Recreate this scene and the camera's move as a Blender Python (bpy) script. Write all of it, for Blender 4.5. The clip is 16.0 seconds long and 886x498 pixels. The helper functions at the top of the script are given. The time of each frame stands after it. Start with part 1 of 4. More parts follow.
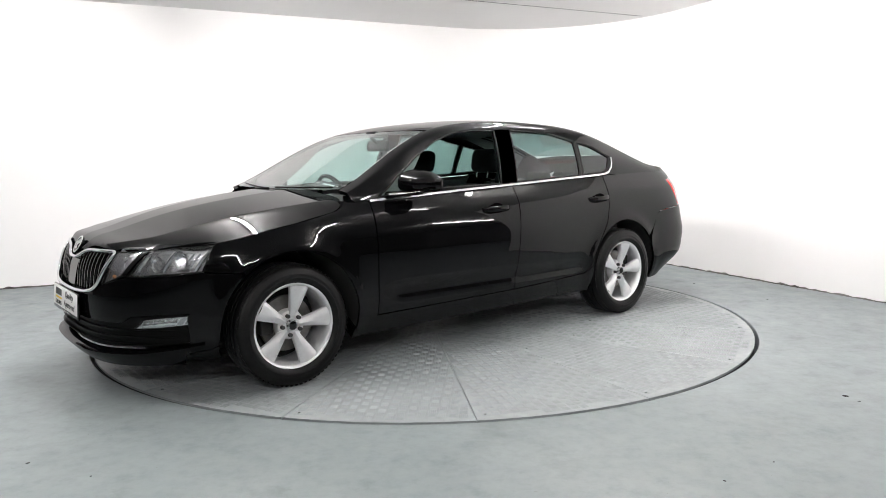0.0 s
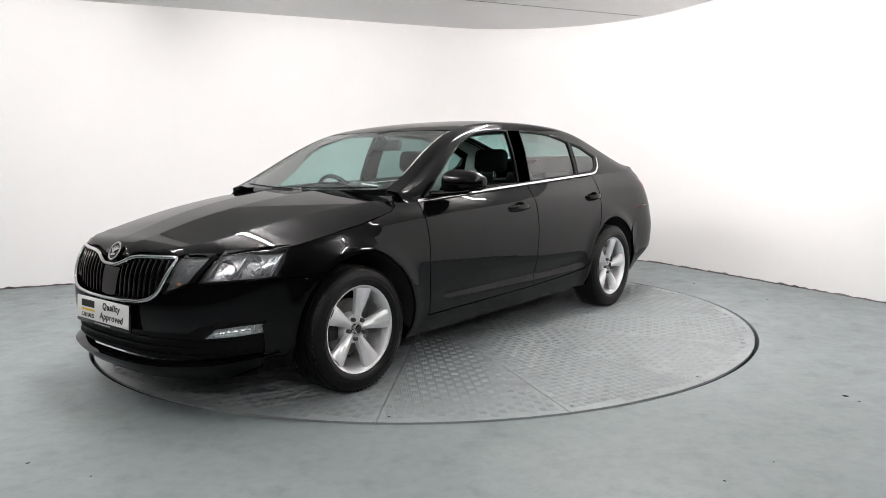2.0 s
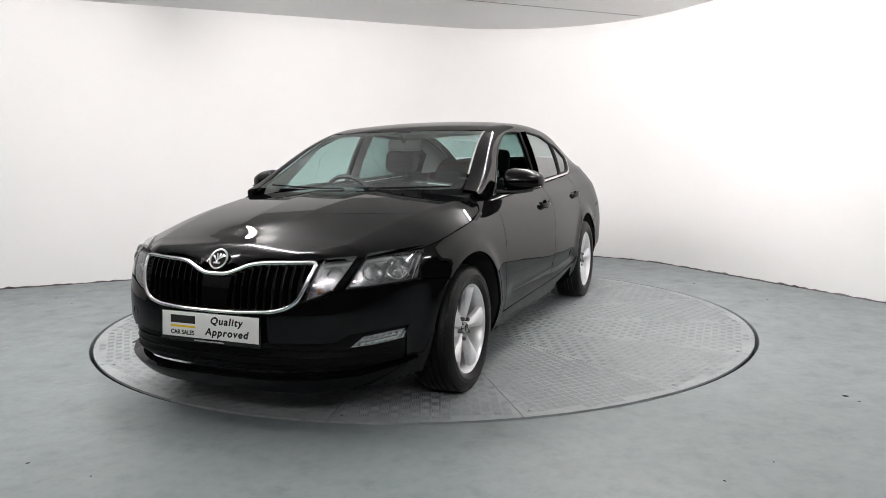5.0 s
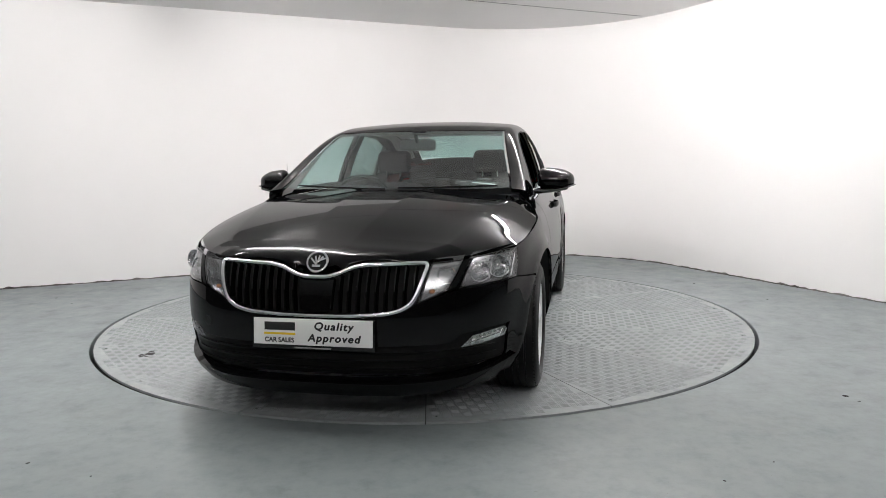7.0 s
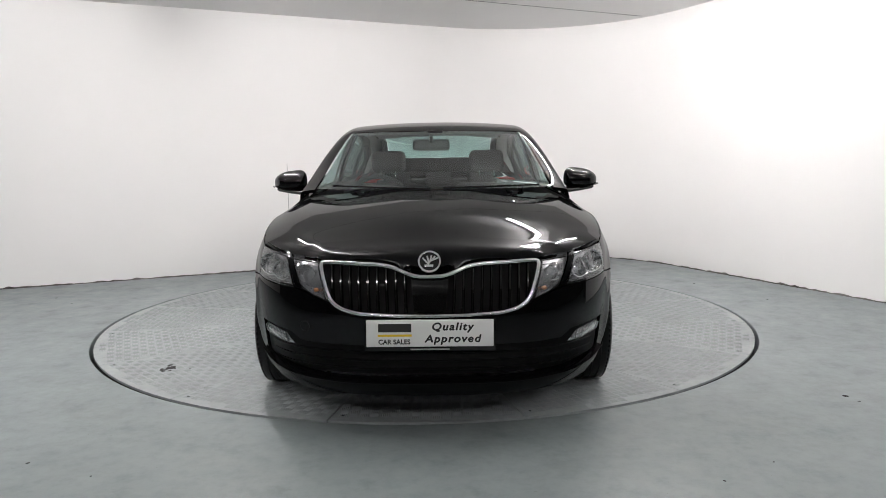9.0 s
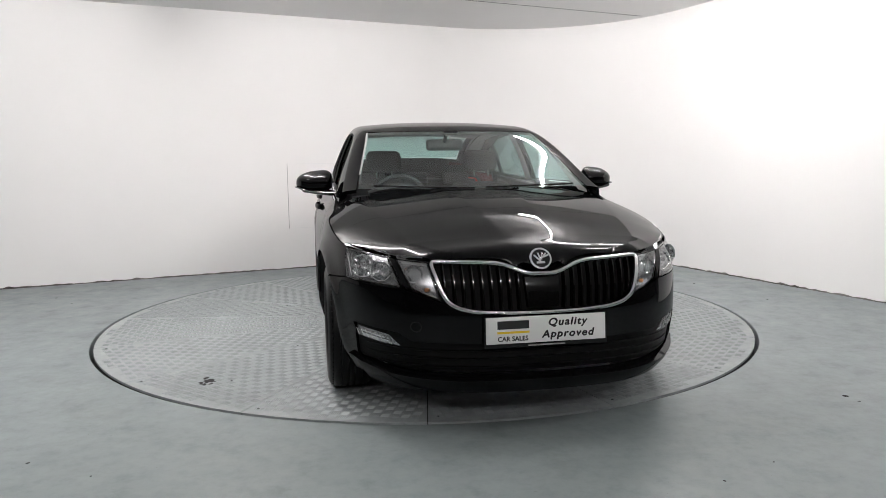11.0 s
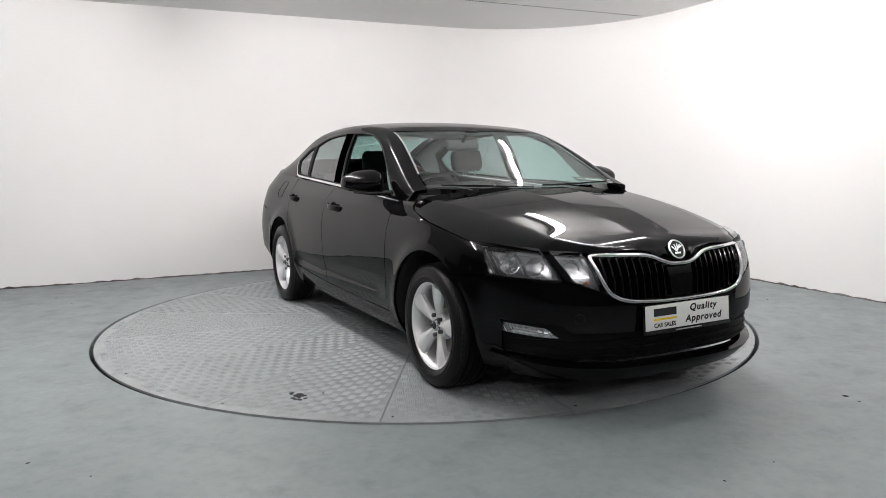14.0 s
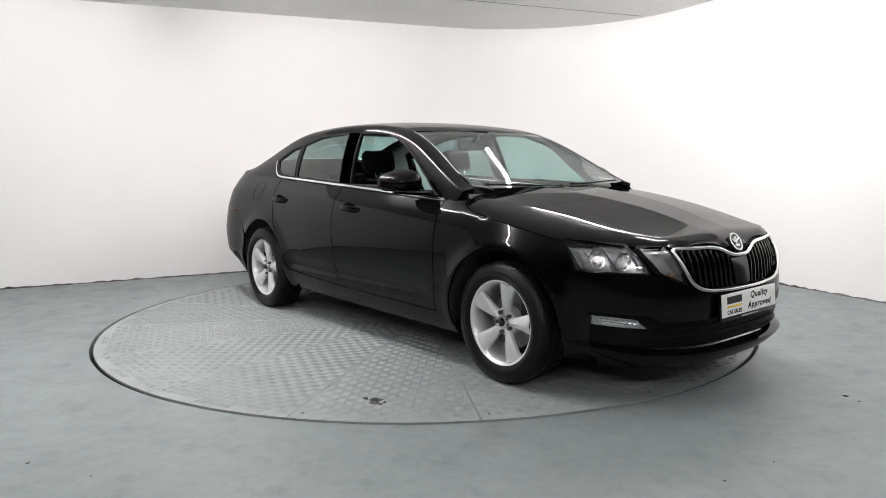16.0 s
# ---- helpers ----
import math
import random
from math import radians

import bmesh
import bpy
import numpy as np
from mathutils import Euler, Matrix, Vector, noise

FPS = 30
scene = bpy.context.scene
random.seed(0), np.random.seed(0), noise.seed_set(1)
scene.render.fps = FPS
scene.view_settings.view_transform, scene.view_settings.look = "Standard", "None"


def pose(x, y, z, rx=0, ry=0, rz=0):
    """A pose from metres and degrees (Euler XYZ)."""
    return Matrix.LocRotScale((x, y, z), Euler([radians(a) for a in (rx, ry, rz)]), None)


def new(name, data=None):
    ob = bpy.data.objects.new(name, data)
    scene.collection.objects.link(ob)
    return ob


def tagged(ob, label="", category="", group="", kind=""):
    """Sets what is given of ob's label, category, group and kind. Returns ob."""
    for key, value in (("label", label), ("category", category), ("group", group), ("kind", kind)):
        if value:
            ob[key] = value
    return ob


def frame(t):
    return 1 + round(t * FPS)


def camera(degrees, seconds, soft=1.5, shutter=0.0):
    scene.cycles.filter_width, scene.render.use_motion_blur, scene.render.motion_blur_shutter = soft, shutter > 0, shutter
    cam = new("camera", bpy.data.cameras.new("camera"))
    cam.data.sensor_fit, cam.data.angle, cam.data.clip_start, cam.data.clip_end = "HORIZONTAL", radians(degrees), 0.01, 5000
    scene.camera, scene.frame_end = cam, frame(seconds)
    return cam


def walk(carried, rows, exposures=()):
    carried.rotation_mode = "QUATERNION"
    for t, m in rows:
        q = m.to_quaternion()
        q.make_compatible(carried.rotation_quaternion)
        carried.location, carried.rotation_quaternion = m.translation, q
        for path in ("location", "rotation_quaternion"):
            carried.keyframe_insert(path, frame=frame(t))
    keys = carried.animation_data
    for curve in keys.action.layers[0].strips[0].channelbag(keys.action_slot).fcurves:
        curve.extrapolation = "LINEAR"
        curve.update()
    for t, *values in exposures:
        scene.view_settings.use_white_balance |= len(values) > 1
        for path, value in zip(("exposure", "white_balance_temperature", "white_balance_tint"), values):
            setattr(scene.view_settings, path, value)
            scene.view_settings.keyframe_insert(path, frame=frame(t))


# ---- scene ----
# camera: stands still before the turntable, whose axis is the world's z axis
cam = camera(63.0147, 16.0, soft=0.6)
FWD, RIGHT, UP = Vector((0.02307255, 0.99234193, -0.12134725)), Vector((0.99963883, -0.02457271, -0.01088041)), Vector((0.01377892, 0.12105238, 0.99255048))
STAND = Matrix.Translation((0, -5.3286, 1.143)) @ Matrix((RIGHT, UP, -FWD)).transposed().to_4x4()
walk(cam, [(0, STAND), (16, STAND)], exposures=[(0, 0.43), (1.5, 0.22), (3.5, 0.13), (7, -0.02), (9, -0.1), (12.5, -0.08), (14.5, -0.06), (16, 0.06)])


def turn(t):
    """The turntable's angle in degrees."""
    return -142.345 + 5.5252 * t + 0.012742 * t * t - 0.00029079 * t ** 3


CAR_X, CAR_Y = 0.2397, 0.0867

# ---- light ----
world = bpy.data.worlds.new("world")
scene.world = world
world.use_nodes = True
world.node_tree.nodes["Background"].inputs[0].default_value = (0.9, 0.95, 1.0, 1)
world.node_tree.nodes["Background"].inputs[1].default_value = 0.02

CEIL = 2.66


# ---- materials ----
def nodes_of(name):
    m = bpy.data.materials.new(name)
    m.use_nodes = True
    nt = m.node_tree
    return m, nt, nt.nodes["Principled BSDF"]


def ramp(nt, fac, stops):
    r = nt.nodes.new("ShaderNodeValToRGB")
    r.color_ramp.elements[0].position, r.color_ramp.elements[0].color = stops[0][0], (*stops[0][1], 1)
    r.color_ramp.elements[1].position, r.color_ramp.elements[1].color = stops[-1][0], (*stops[-1][1], 1)
    for p, c in stops[1:-1]:
        e = r.color_ramp.elements.new(p)
        e.color = (*c, 1)
    nt.links.new(fac, r.inputs[0])
    return r.outputs[0]


def noisy(nt, scale, detail=4, rough=0.55, coord="Object"):
    tc = nt.nodes.new("ShaderNodeTexCoord")
    n = nt.nodes.new("ShaderNodeTexNoise")
    n.inputs["Scale"].default_value, n.inputs["Detail"].default_value, n.inputs["Roughness"].default_value = scale, detail, rough
    nt.links.new(tc.outputs[coord], n.inputs["Vector"])
    return n.outputs["Fac"]


def bump(nt, bsdf, height, strength, distance):
    b = nt.nodes.new("ShaderNodeBump")
    b.inputs["Strength"].default_value, b.inputs["Distance"].default_value = strength, distance
    nt.links.new(height, b.inputs["Height"])
    nt.links.new(b.outputs[0], bsdf.inputs["Normal"])


def plain(name, colour, rough=0.5, metal=0.0, grain=0.0, scale=40, coat=0.0, spec=0.5):
    m, nt, b = nodes_of(name)
    b.inputs["Base Color"].default_value = (*colour, 1)
    b.inputs["Roughness"].default_value, b.inputs["Metallic"].default_value = rough, metal
    b.inputs["Coat Weight"].default_value, b.inputs["Specular IOR Level"].default_value = coat, spec
    if grain:
        n = noisy(nt, scale)
        lo, hi = [c * (1 - grain) for c in colour], [min(1, c * (1 + grain)) for c in colour]
        nt.links.new(ramp(nt, n, [(0.3, lo), (0.7, hi)]), b.inputs["Base Color"])
        bump(nt, b, n, 0.25, 0.002)
    return m


def paint_black():
    m, nt, b = nodes_of("black_metallic_paint")
    n = noisy(nt, 900, 1)
    nt.links.new(ramp(nt, n, [(0.4, (0.0012, 0.0012, 0.0014)), (0.75, (0.004, 0.004, 0.0046))]), b.inputs["Base Color"])
    b.inputs["Roughness"].default_value = 0.3
    b.inputs["Specular IOR Level"].default_value = 0.0
    b.inputs["Coat Weight"].default_value, b.inputs["Coat Roughness"].default_value, b.inputs["Coat IOR"].default_value = 0.58, 0.006, 1.45
    n2 = noisy(nt, 2.5, 2)
    rr = nt.nodes.new("ShaderNodeMapRange")
    rr.inputs["To Min"].default_value, rr.inputs["To Max"].default_value = 0.26, 0.36
    nt.links.new(n2, rr.inputs["Value"])
    nt.links.new(rr.outputs[0], b.inputs["Roughness"])
    return m


def floor_paint(name, lo, hi, dirt):
    m, nt, b = nodes_of(name)
    big, mid, fine = noisy(nt, 0.7, 5, 0.6), noisy(nt, 5, 6, 0.65), noisy(nt, 45, 4)
    base = ramp(nt, big, [(0.3, lo), (0.7, hi)])
    mix = nt.nodes.new("ShaderNodeMix")
    mix.data_type = "RGBA"
    nt.links.new(ramp(nt, mid, [(0.56, (0, 0, 0)), (0.75, (0.55, 0.55, 0.55))]), mix.inputs[0])
    nt.links.new(base, mix.inputs[6])
    mix.inputs[7].default_value = (*dirt, 1)
    spots = nt.nodes.new("ShaderNodeMix")
    spots.data_type = "RGBA"
    nt.links.new(ramp(nt, fine, [(0.71, (0, 0, 0)), (0.76, (0.7, 0.7, 0.7))]), spots.inputs[0])
    nt.links.new(mix.outputs[2], spots.inputs[6])
    spots.inputs[7].default_value = (0.09, 0.09, 0.085, 1)
    worn = nt.nodes.new("ShaderNodeMix")
    worn.data_type, worn.blend_type = "RGBA", "MULTIPLY"
    worn.inputs[0].default_value = 1.0
    nt.links.new(spots.outputs[2], worn.inputs[6])
    nt.links.new(ramp(nt, noisy(nt, 16, 9, 0.7), [(0.32, (0.88, 0.88, 0.88)), (0.5, (1, 1, 1)), (0.7, (1.07, 1.07, 1.07))]), worn.inputs[7])
    scuff = nt.nodes.new("ShaderNodeMix")
    scuff.data_type = "RGBA"
    nt.links.new(ramp(nt, noisy(nt, 1.6, 10, 0.72), [(0.55, (0, 0, 0)), (0.72, (0.5, 0.5, 0.5))]), scuff.inputs[0])
    nt.links.new(worn.outputs[2], scuff.inputs[6])
    scuff.inputs[7].default_value = (lo[0] * 0.62, lo[1] * 0.58, lo[2] * 0.55, 1)
    nt.links.new(scuff.outputs[2], b.inputs["Base Color"])
    nt.links.new(ramp(nt, mid, [(0.3, (0.34, 0.34, 0.34)), (0.75, (0.54, 0.54, 0.54))]), b.inputs["Roughness"])
    b.inputs["Specular IOR Level"].default_value = 0.28
    bump(nt, b, mid, 0.12, 0.004)
    return m


def wall_paint(name, colour):
    m, nt, b = nodes_of(name)
    big, fine = noisy(nt, 0.8, 4), noisy(nt, 60, 3)
    lo = [c * 0.97 for c in colour]
    nt.links.new(ramp(nt, big, [(0.3, lo), (0.7, colour)]), b.inputs["Base Color"])
    b.inputs["Roughness"].default_value = 0.6
    bump(nt, b, fine, 0.06, 0.002)
    return m


def thin_glass(name, tint, gloss_rough=0.0):
    m = bpy.data.materials.new(name)
    m.use_nodes = True
    nt = m.node_tree
    nt.nodes.remove(nt.nodes["Principled BSDF"])
    tr, gl, mx, lw, pw, ma = (nt.nodes.new("ShaderNode" + k) for k in ("BsdfTransparent", "BsdfGlossy", "MixShader", "LayerWeight", "Math", "Math"))
    tr.inputs[0].default_value = (*tint, 1)
    gl.inputs["Roughness"].default_value = gloss_rough
    lw.inputs["Blend"].default_value = 0.5
    pw.operation, ma.operation = "POWER", "MULTIPLY_ADD"
    pw.inputs[1].default_value, ma.inputs[1].default_value, ma.inputs[2].default_value = 4.0, 0.90, 0.085
    nt.links.new(lw.outputs["Facing"], pw.inputs[0])
    nt.links.new(pw.outputs[0], ma.inputs[0])
    nt.links.new(ma.outputs[0], mx.inputs[0])
    nt.links.new(tr.outputs[0], mx.inputs[1])
    nt.links.new(gl.outputs[0], mx.inputs[2])
    nt.links.new(mx.outputs[0], nt.nodes["Material Output"].inputs[0])
    return m


def glowing(name, colour, strength):
    m, nt, b = nodes_of(name)
    b.inputs["Emission Color"].default_value = (*colour, 1)
    b.inputs["Emission Strength"].default_value = strength
    return m


PAINT = paint_black()
CHROME = plain("chrome", (0.75, 0.75, 0.76), 0.12, 1.0)
ALLOY = plain("silver_alloy", (0.82, 0.82, 0.83), 0.32, 0.6, 0.03, 60)
RUBBER = plain("tyre_rubber", (0.005, 0.005, 0.005), 0.42, 0, 0.25, 90, spec=0.2)
BOLT = plain("dark_steel_bolt", (0.10, 0.10, 0.10), 0.35, 0.8)
PLASTIC = plain("black_plastic", (0.004, 0.004, 0.004), 0.45, 0, 0.2, 120, spec=0.1)
GLOSSBLACK = plain("gloss_black_plastic", (0.003, 0.003, 0.003), 0.08, spec=0.5)
SHUT = plain("dark_seal", (0.004, 0.004, 0.004), 0.8)
UNDER = plain("underbody", (0.008, 0.008, 0.008), 0.9, 0, 0.3, 10)
FABRIC = plain("dark_seat_fabric", (0.012, 0.012, 0.013), 0.9, 0, 0.3, 200, spec=0.2)
DASH = plain("dashboard_plastic", (0.014, 0.014, 0.015), 0.6, 0, 0.2, 150, spec=0.25)
MIRRORGREY = plain("mirror_housing", (0.14, 0.14, 0.14), 0.4)
TRIMGREY = plain("grey_headliner", (0.33, 0.33, 0.32), 0.85, 0, 0.08, 60)
STEEL = plain("brake_steel", (0.25, 0.24, 0.23), 0.4, 0.9, 0.15, 30)
GLASS = thin_glass("tinted_glass", (0.62, 0.80, 0.77))
GLASSREAR = thin_glass("dark_tinted_glass", (0.30, 0.41, 0.40))
LENS = thin_glass("lamp_lens", (0.93, 0.94, 0.95))
REFLECTOR = plain("lamp_reflector", (0.8, 0.8, 0.8), 0.14, 1.0)
LAMPDARK = plain("lamp_housing", (0.46, 0.46, 0.47), 0.25, 0.8)
REDLENS = plain("red_lens", (0.62, 0.02, 0.016), 0.12, 0, coat=0.6)
AMBER = plain("amber_bulb", (0.45, 0.2, 0.09), 0.25)
PLATEWHITE = plain("plate_white", (0.82, 0.82, 0.80), 0.3)
INK = plain("black_ink", (0.01, 0.01, 0.01), 0.5)
YELLOW = plain("yellow_ink", (0.85, 0.58, 0.02), 0.45)
GREYINK = plain("grey_ink", (0.3, 0.3, 0.3), 0.5)
WHITEINK = plain("white_ink", (0.75, 0.75, 0.75), 0.5)
WALL = wall_paint("white_wall_paint", (0.87, 0.86, 0.855))
# near-black colour standing in for the darkness of the hall
HALLDARK = plain("hall_darkness", (0.07, 0.07, 0.068), 0.8, 0, 0.25, 6)
CEILPAINT = wall_paint("ceiling_paint", (0.80, 0.795, 0.79))
FLOORPAINT = floor_paint("grey_floor_paint", (0.180, 0.207, 0.212), (0.222, 0.250, 0.255), (0.135, 0.156, 0.158))
DISCPAINT = floor_paint("worn_tread_plate_paint", (0.226, 0.250, 0.253), (0.281, 0.304, 0.307), (0.18, 0.20, 0.20))
TUBE = glowing("fluorescent_tube", (1.0, 0.962, 0.953), 174.0)
BATTEN = plain("white_batten", (0.8, 0.8, 0.8), 0.4)


# ---- mesh helpers ----
def mesh_from(name, verts, faces, smooth=True):
    me = bpy.data.meshes.new(name)
    me.from_pydata([tuple(v) for v in verts], [], faces)
    me.polygons.foreach_set("use_smooth", [smooth] * len(me.polygons))
    me.update()
    return me


def put(name, me, material, parent=None, label="", at=None):
    ob = new(name, me)
    if material and not me.materials:
        me.materials.append(material)
    if parent:
        ob.parent = parent
    if at:
        ob.matrix_basis = at
    return tagged(ob, label)


def part(name, bm, material, parent, label="", smooth=True, at=None):
    me = bpy.data.meshes.new(name)
    bmesh.ops.recalc_face_normals(bm, faces=bm.faces)
    bm.to_mesh(me)
    bm.free()
    me.polygons.foreach_set("use_smooth", [smooth] * len(me.polygons))
    if smooth:
        me.set_sharp_from_angle(angle=radians(38))
    return put(name, me, material, parent, label, at)


def box(cx, cy, cz, sx, sy, sz, bevel=0.0, bm=None, m=None, seg=2):
    bm = bm or bmesh.new()
    r = bmesh.ops.create_cube(bm, size=1, matrix=(m or Matrix()) @ Matrix.Translation((cx, cy, cz)) @ Matrix.Diagonal((sx, sy, sz, 1)))
    if bevel:
        es = {e for v in r["verts"] for e in v.link_edges}
        bmesh.ops.bevel(bm, geom=list(es), offset=bevel, segments=seg, affect="EDGES", profile=0.5)
    return bm


def lathe(profile, seg=48, axis="Y", bm=None):
    """Revolves (radius, along) pairs about an axis; the ends are closed where the radius is 0."""
    bm = bm or bmesh.new()
    rings = []
    for r, a in profile:
        ring = []
        for k in range(seg):
            c, s = math.cos(2 * math.pi * k / seg) * r, math.sin(2 * math.pi * k / seg) * r
            ring.append(bm.verts.new((c, a, s) if axis == "Y" else (c, s, a)))
        rings.append(ring)
    for p, q in zip(rings, rings[1:]):
        for k in range(seg):
            bm.faces.new((p[k], p[(k + 1) % seg], q[(k + 1) % seg], q[k]))
    bmesh.ops.remove_doubles(bm, verts=bm.verts, dist=1e-6)
    return bm


def sweep(path, section, closed=False, up=(0, 0, 1)):
    """A bar along a path of points; section: (side, up) offsets."""
    bm = bmesh.new()
    path = [Vector(p) for p in path]
    n, rings = len(path), []
    for i, p in enumerate(path):
        a, b = path[(i - 1) % n if closed else max(i - 1, 0)], path[(i + 1) % n if closed else min(i + 1, n - 1)]
        d = (b - a).normalized()
        side = d.cross(Vector(up)).normalized()
        top = side.cross(d)
        rings.append([bm.verts.new(p + side * u + top * v) for u, v in section])
    m = len(section)
    for i in range(n if closed else n - 1):
        p, q = rings[i], rings[(i + 1) % n]
        for k in range(m):
            bm.faces.new((p[k], p[(k + 1) % m], q[(k + 1) % m], q[k]))
    if not closed:
        bm.faces.new(rings[0])
        bm.faces.new(rings[-1])
    return bm


def oval(a, b, n=10):
    return [(a * math.cos(2 * math.pi * k / n), b * math.sin(2 * math.pi * k / n)) for k in range(n)]


class Spline:
    """A natural cubic through knots, straight beyond its ends."""

    def __init__(self, *knots):
        self.x, self.y = np.array(sorted(knots)).T
        n, h = len(self.x), np.diff(self.x)
        a, r = np.eye(n), np.zeros(n)
        for i in range(1, n - 1):
            a[i, i - 1:i + 2] = h[i - 1], 2 * (h[i - 1] + h[i]), h[i]
            r[i] = 6 * ((self.y[i + 1] - self.y[i]) / h[i] - (self.y[i] - self.y[i - 1]) / h[i - 1])
        self.m = np.linalg.solve(a, r)

    def __call__(self, v):
        x, y, m = self.x, self.y, self.m
        c = min(max(v, x[0]), x[-1])
        i = min(int(np.searchsorted(x, c, side="right")) - 1, len(x) - 2)
        h, a, b = x[i + 1] - x[i], x[i + 1] - c, c - x[i]
        out = (m[i] * a ** 3 + m[i + 1] * b ** 3) / (6 * h) + (y[i] / h - m[i] * h / 6) * a + (y[i + 1] / h - m[i + 1] * h / 6) * b
        if v != c:
            e = 1e-4 if v < c else -1e-4
            out += (self(c + e) - self(c)) / e * (v - c)
        return float(out)


def smoothstep(a, b, v):
    t = min(max((v - a) / (b - a), 0), 1)
    return t * t * (3 - 2 * t)


def inside(p, poly):
    x, y = p
    c = False
    for (x1, y1), (x2, y2) in zip(poly, poly[1:] + poly[:1]):
        if (y1 > y) != (y2 > y) and x < (x2 - x1) * (y - y1) / (y2 - y1) + x1:
            c = not c
    return c


def edge_distance(p, q, poly):
    return min(_seg(p, q, s, t) for s, t in zip(poly, poly[1:] + poly[:1]))


def _seg(x, y, s, t):
    dx, dy = t[0] - s[0], t[1] - s[1]
    k = min(max(((x - s[0]) * dx + (y - s[1]) * dy) / (dx * dx + dy * dy + 1e-12), 0), 1)
    return math.hypot(x - s[0] - k * dx, y - s[1] - k * dy)


from mathutils.geometry import delaunay_2d_cdt


def skin(name, outline, surface, material, parent, step=0.035, depth=0.014, label="", holes=(), lift=0.0):
    """A curved panel: the outline lies in the surface's own plane (u, v); its edges turn inwards by depth."""
    verts, edges = [], []
    loops = [outline, *holes]
    for loop in loops:
        first = len(verts)
        for (x1, y1), (x2, y2) in zip(loop, loop[1:] + loop[:1]):
            n = max(1, round(math.hypot(x2 - x1, y2 - y1) / step))
            verts += [(x1 + (x2 - x1) * k / n, y1 + (y2 - y1) * k / n) for k in range(n)]
        edges += [(i, i + 1) for i in range(first, len(verts) - 1)] + [(len(verts) - 1, first)]
    xs, ys = [p[0] for p in outline], [p[1] for p in outline]
    x0, y0 = min(xs), min(ys)
    for i in range(int((max(xs) - x0) / step) + 1):
        for j in range(int((max(ys) - y0) / step) + 1):
            p = (x0 + (i + 0.5) * step, y0 + (j + 0.5) * step)
            if inside(p, outline) and not any(inside(p, h) for h in holes) and all(edge_distance(*p, l) > 0.4 * step for l in loops):
                verts.append(p)
    vs, _, fs, *_ = delaunay_2d_cdt([Vector(v) for v in verts], edges, [], 0, 1e-5)

    def kept(f):
        c = (sum(vs[i].x for i in f) / 3, sum(vs[i].y for i in f) / 3)
        return inside(c, outline) and not any(inside(c, h) for h in holes)
    fs = [f for f in fs if kept(f)]
    e = 2e-3
    pts, nrm = [], []
    for v in vs:
        p = Vector(surface(v.x, v.y))
        n = (Vector(surface(v.x + e, v.y)) - Vector(surface(v.x - e, v.y))).cross(Vector(surface(v.x, v.y + e)) - Vector(surface(v.x, v.y - e)))
        n = n.normalized() if n.length > 1e-12 else Vector((0, 0, 1))
        pts.append(p)
        nrm.append(n)
    faces = [tuple(f) for f in fs]
    f0 = faces[0]
    # the outer side is where the surface's middle is farther from the car's core than its back
    votes = 0
    for p, n in zip(pts[::7], nrm[::7]):
        c = Vector((min(max(p.x, -1.6), 1.2), 0, 0.55))
        votes += 1 if n.dot(p - c) > 0 else -1
    if votes < 0:
        nrm = [-n for n in nrm]
    g = (pts[f0[1]] - pts[f0[0]]).cross(pts[f0[2]] - pts[f0[0]])
    if g.dot(nrm[f0[0]]) < 0:
        faces = [f[::-1] for f in faces]
    if lift:
        pts = [p + n * lift for p, n in zip(pts, nrm)]
    count, normals = len(pts), []
    for f in faces:
        normals += [nrm[i] for i in f]
    if depth:
        used = {}
        for f in faces:
            for a, b in zip(f, f[1:] + f[:1]):
                used[(a, b)] = True
        rim = [(a, b) for a, b in used if (b, a) not in used]
        back = {}
        for a, b in rim:
            for i in (a, b):
                if i not in back:
                    back[i] = len(pts)
                    pts.append(pts[i] - nrm[i] * depth)
        for a, b in rim:
            faces.append((b, a, back[a], back[b]))
            n = (pts[a] - pts[b]).cross(pts[back[a]] - pts[b]).normalized()
            normals += [n] * 4
    me = mesh_from(name, pts, faces)
    me.normals_split_custom_set([tuple(n) for n in normals])
    return put(name, me, material, parent, label)


def mirrored(points):
    return [(-u, v) for u, v in reversed(points)]


# ---- the room ----
def setting(name, me, material, label, category):
    return tagged(put(name, me, material), label, category, kind="structure")


def wall_line():
    """The inner line of the walls: two straight walls that meet in a wide rounded corner, and the rest of the room behind."""
    a, c = Vector((0.919, 0.395)), Vector((1.937, 3.918))
    b = Vector((0.398, -0.917))
    r = 1.8
    p1, p2 = c - a * r, c + b * r
    mid = c - a * r + b * r
    arc = []
    for k in range(25):
        w = math.pi / 2 * k / 24
        arc.append(mid - b * r * math.cos(w) + a * r * math.sin(w))
    far_left, far_right = c - a * 11.0, c + b * 5.75
    return [far_left] + arc + [far_right]


WALLS = wall_line()


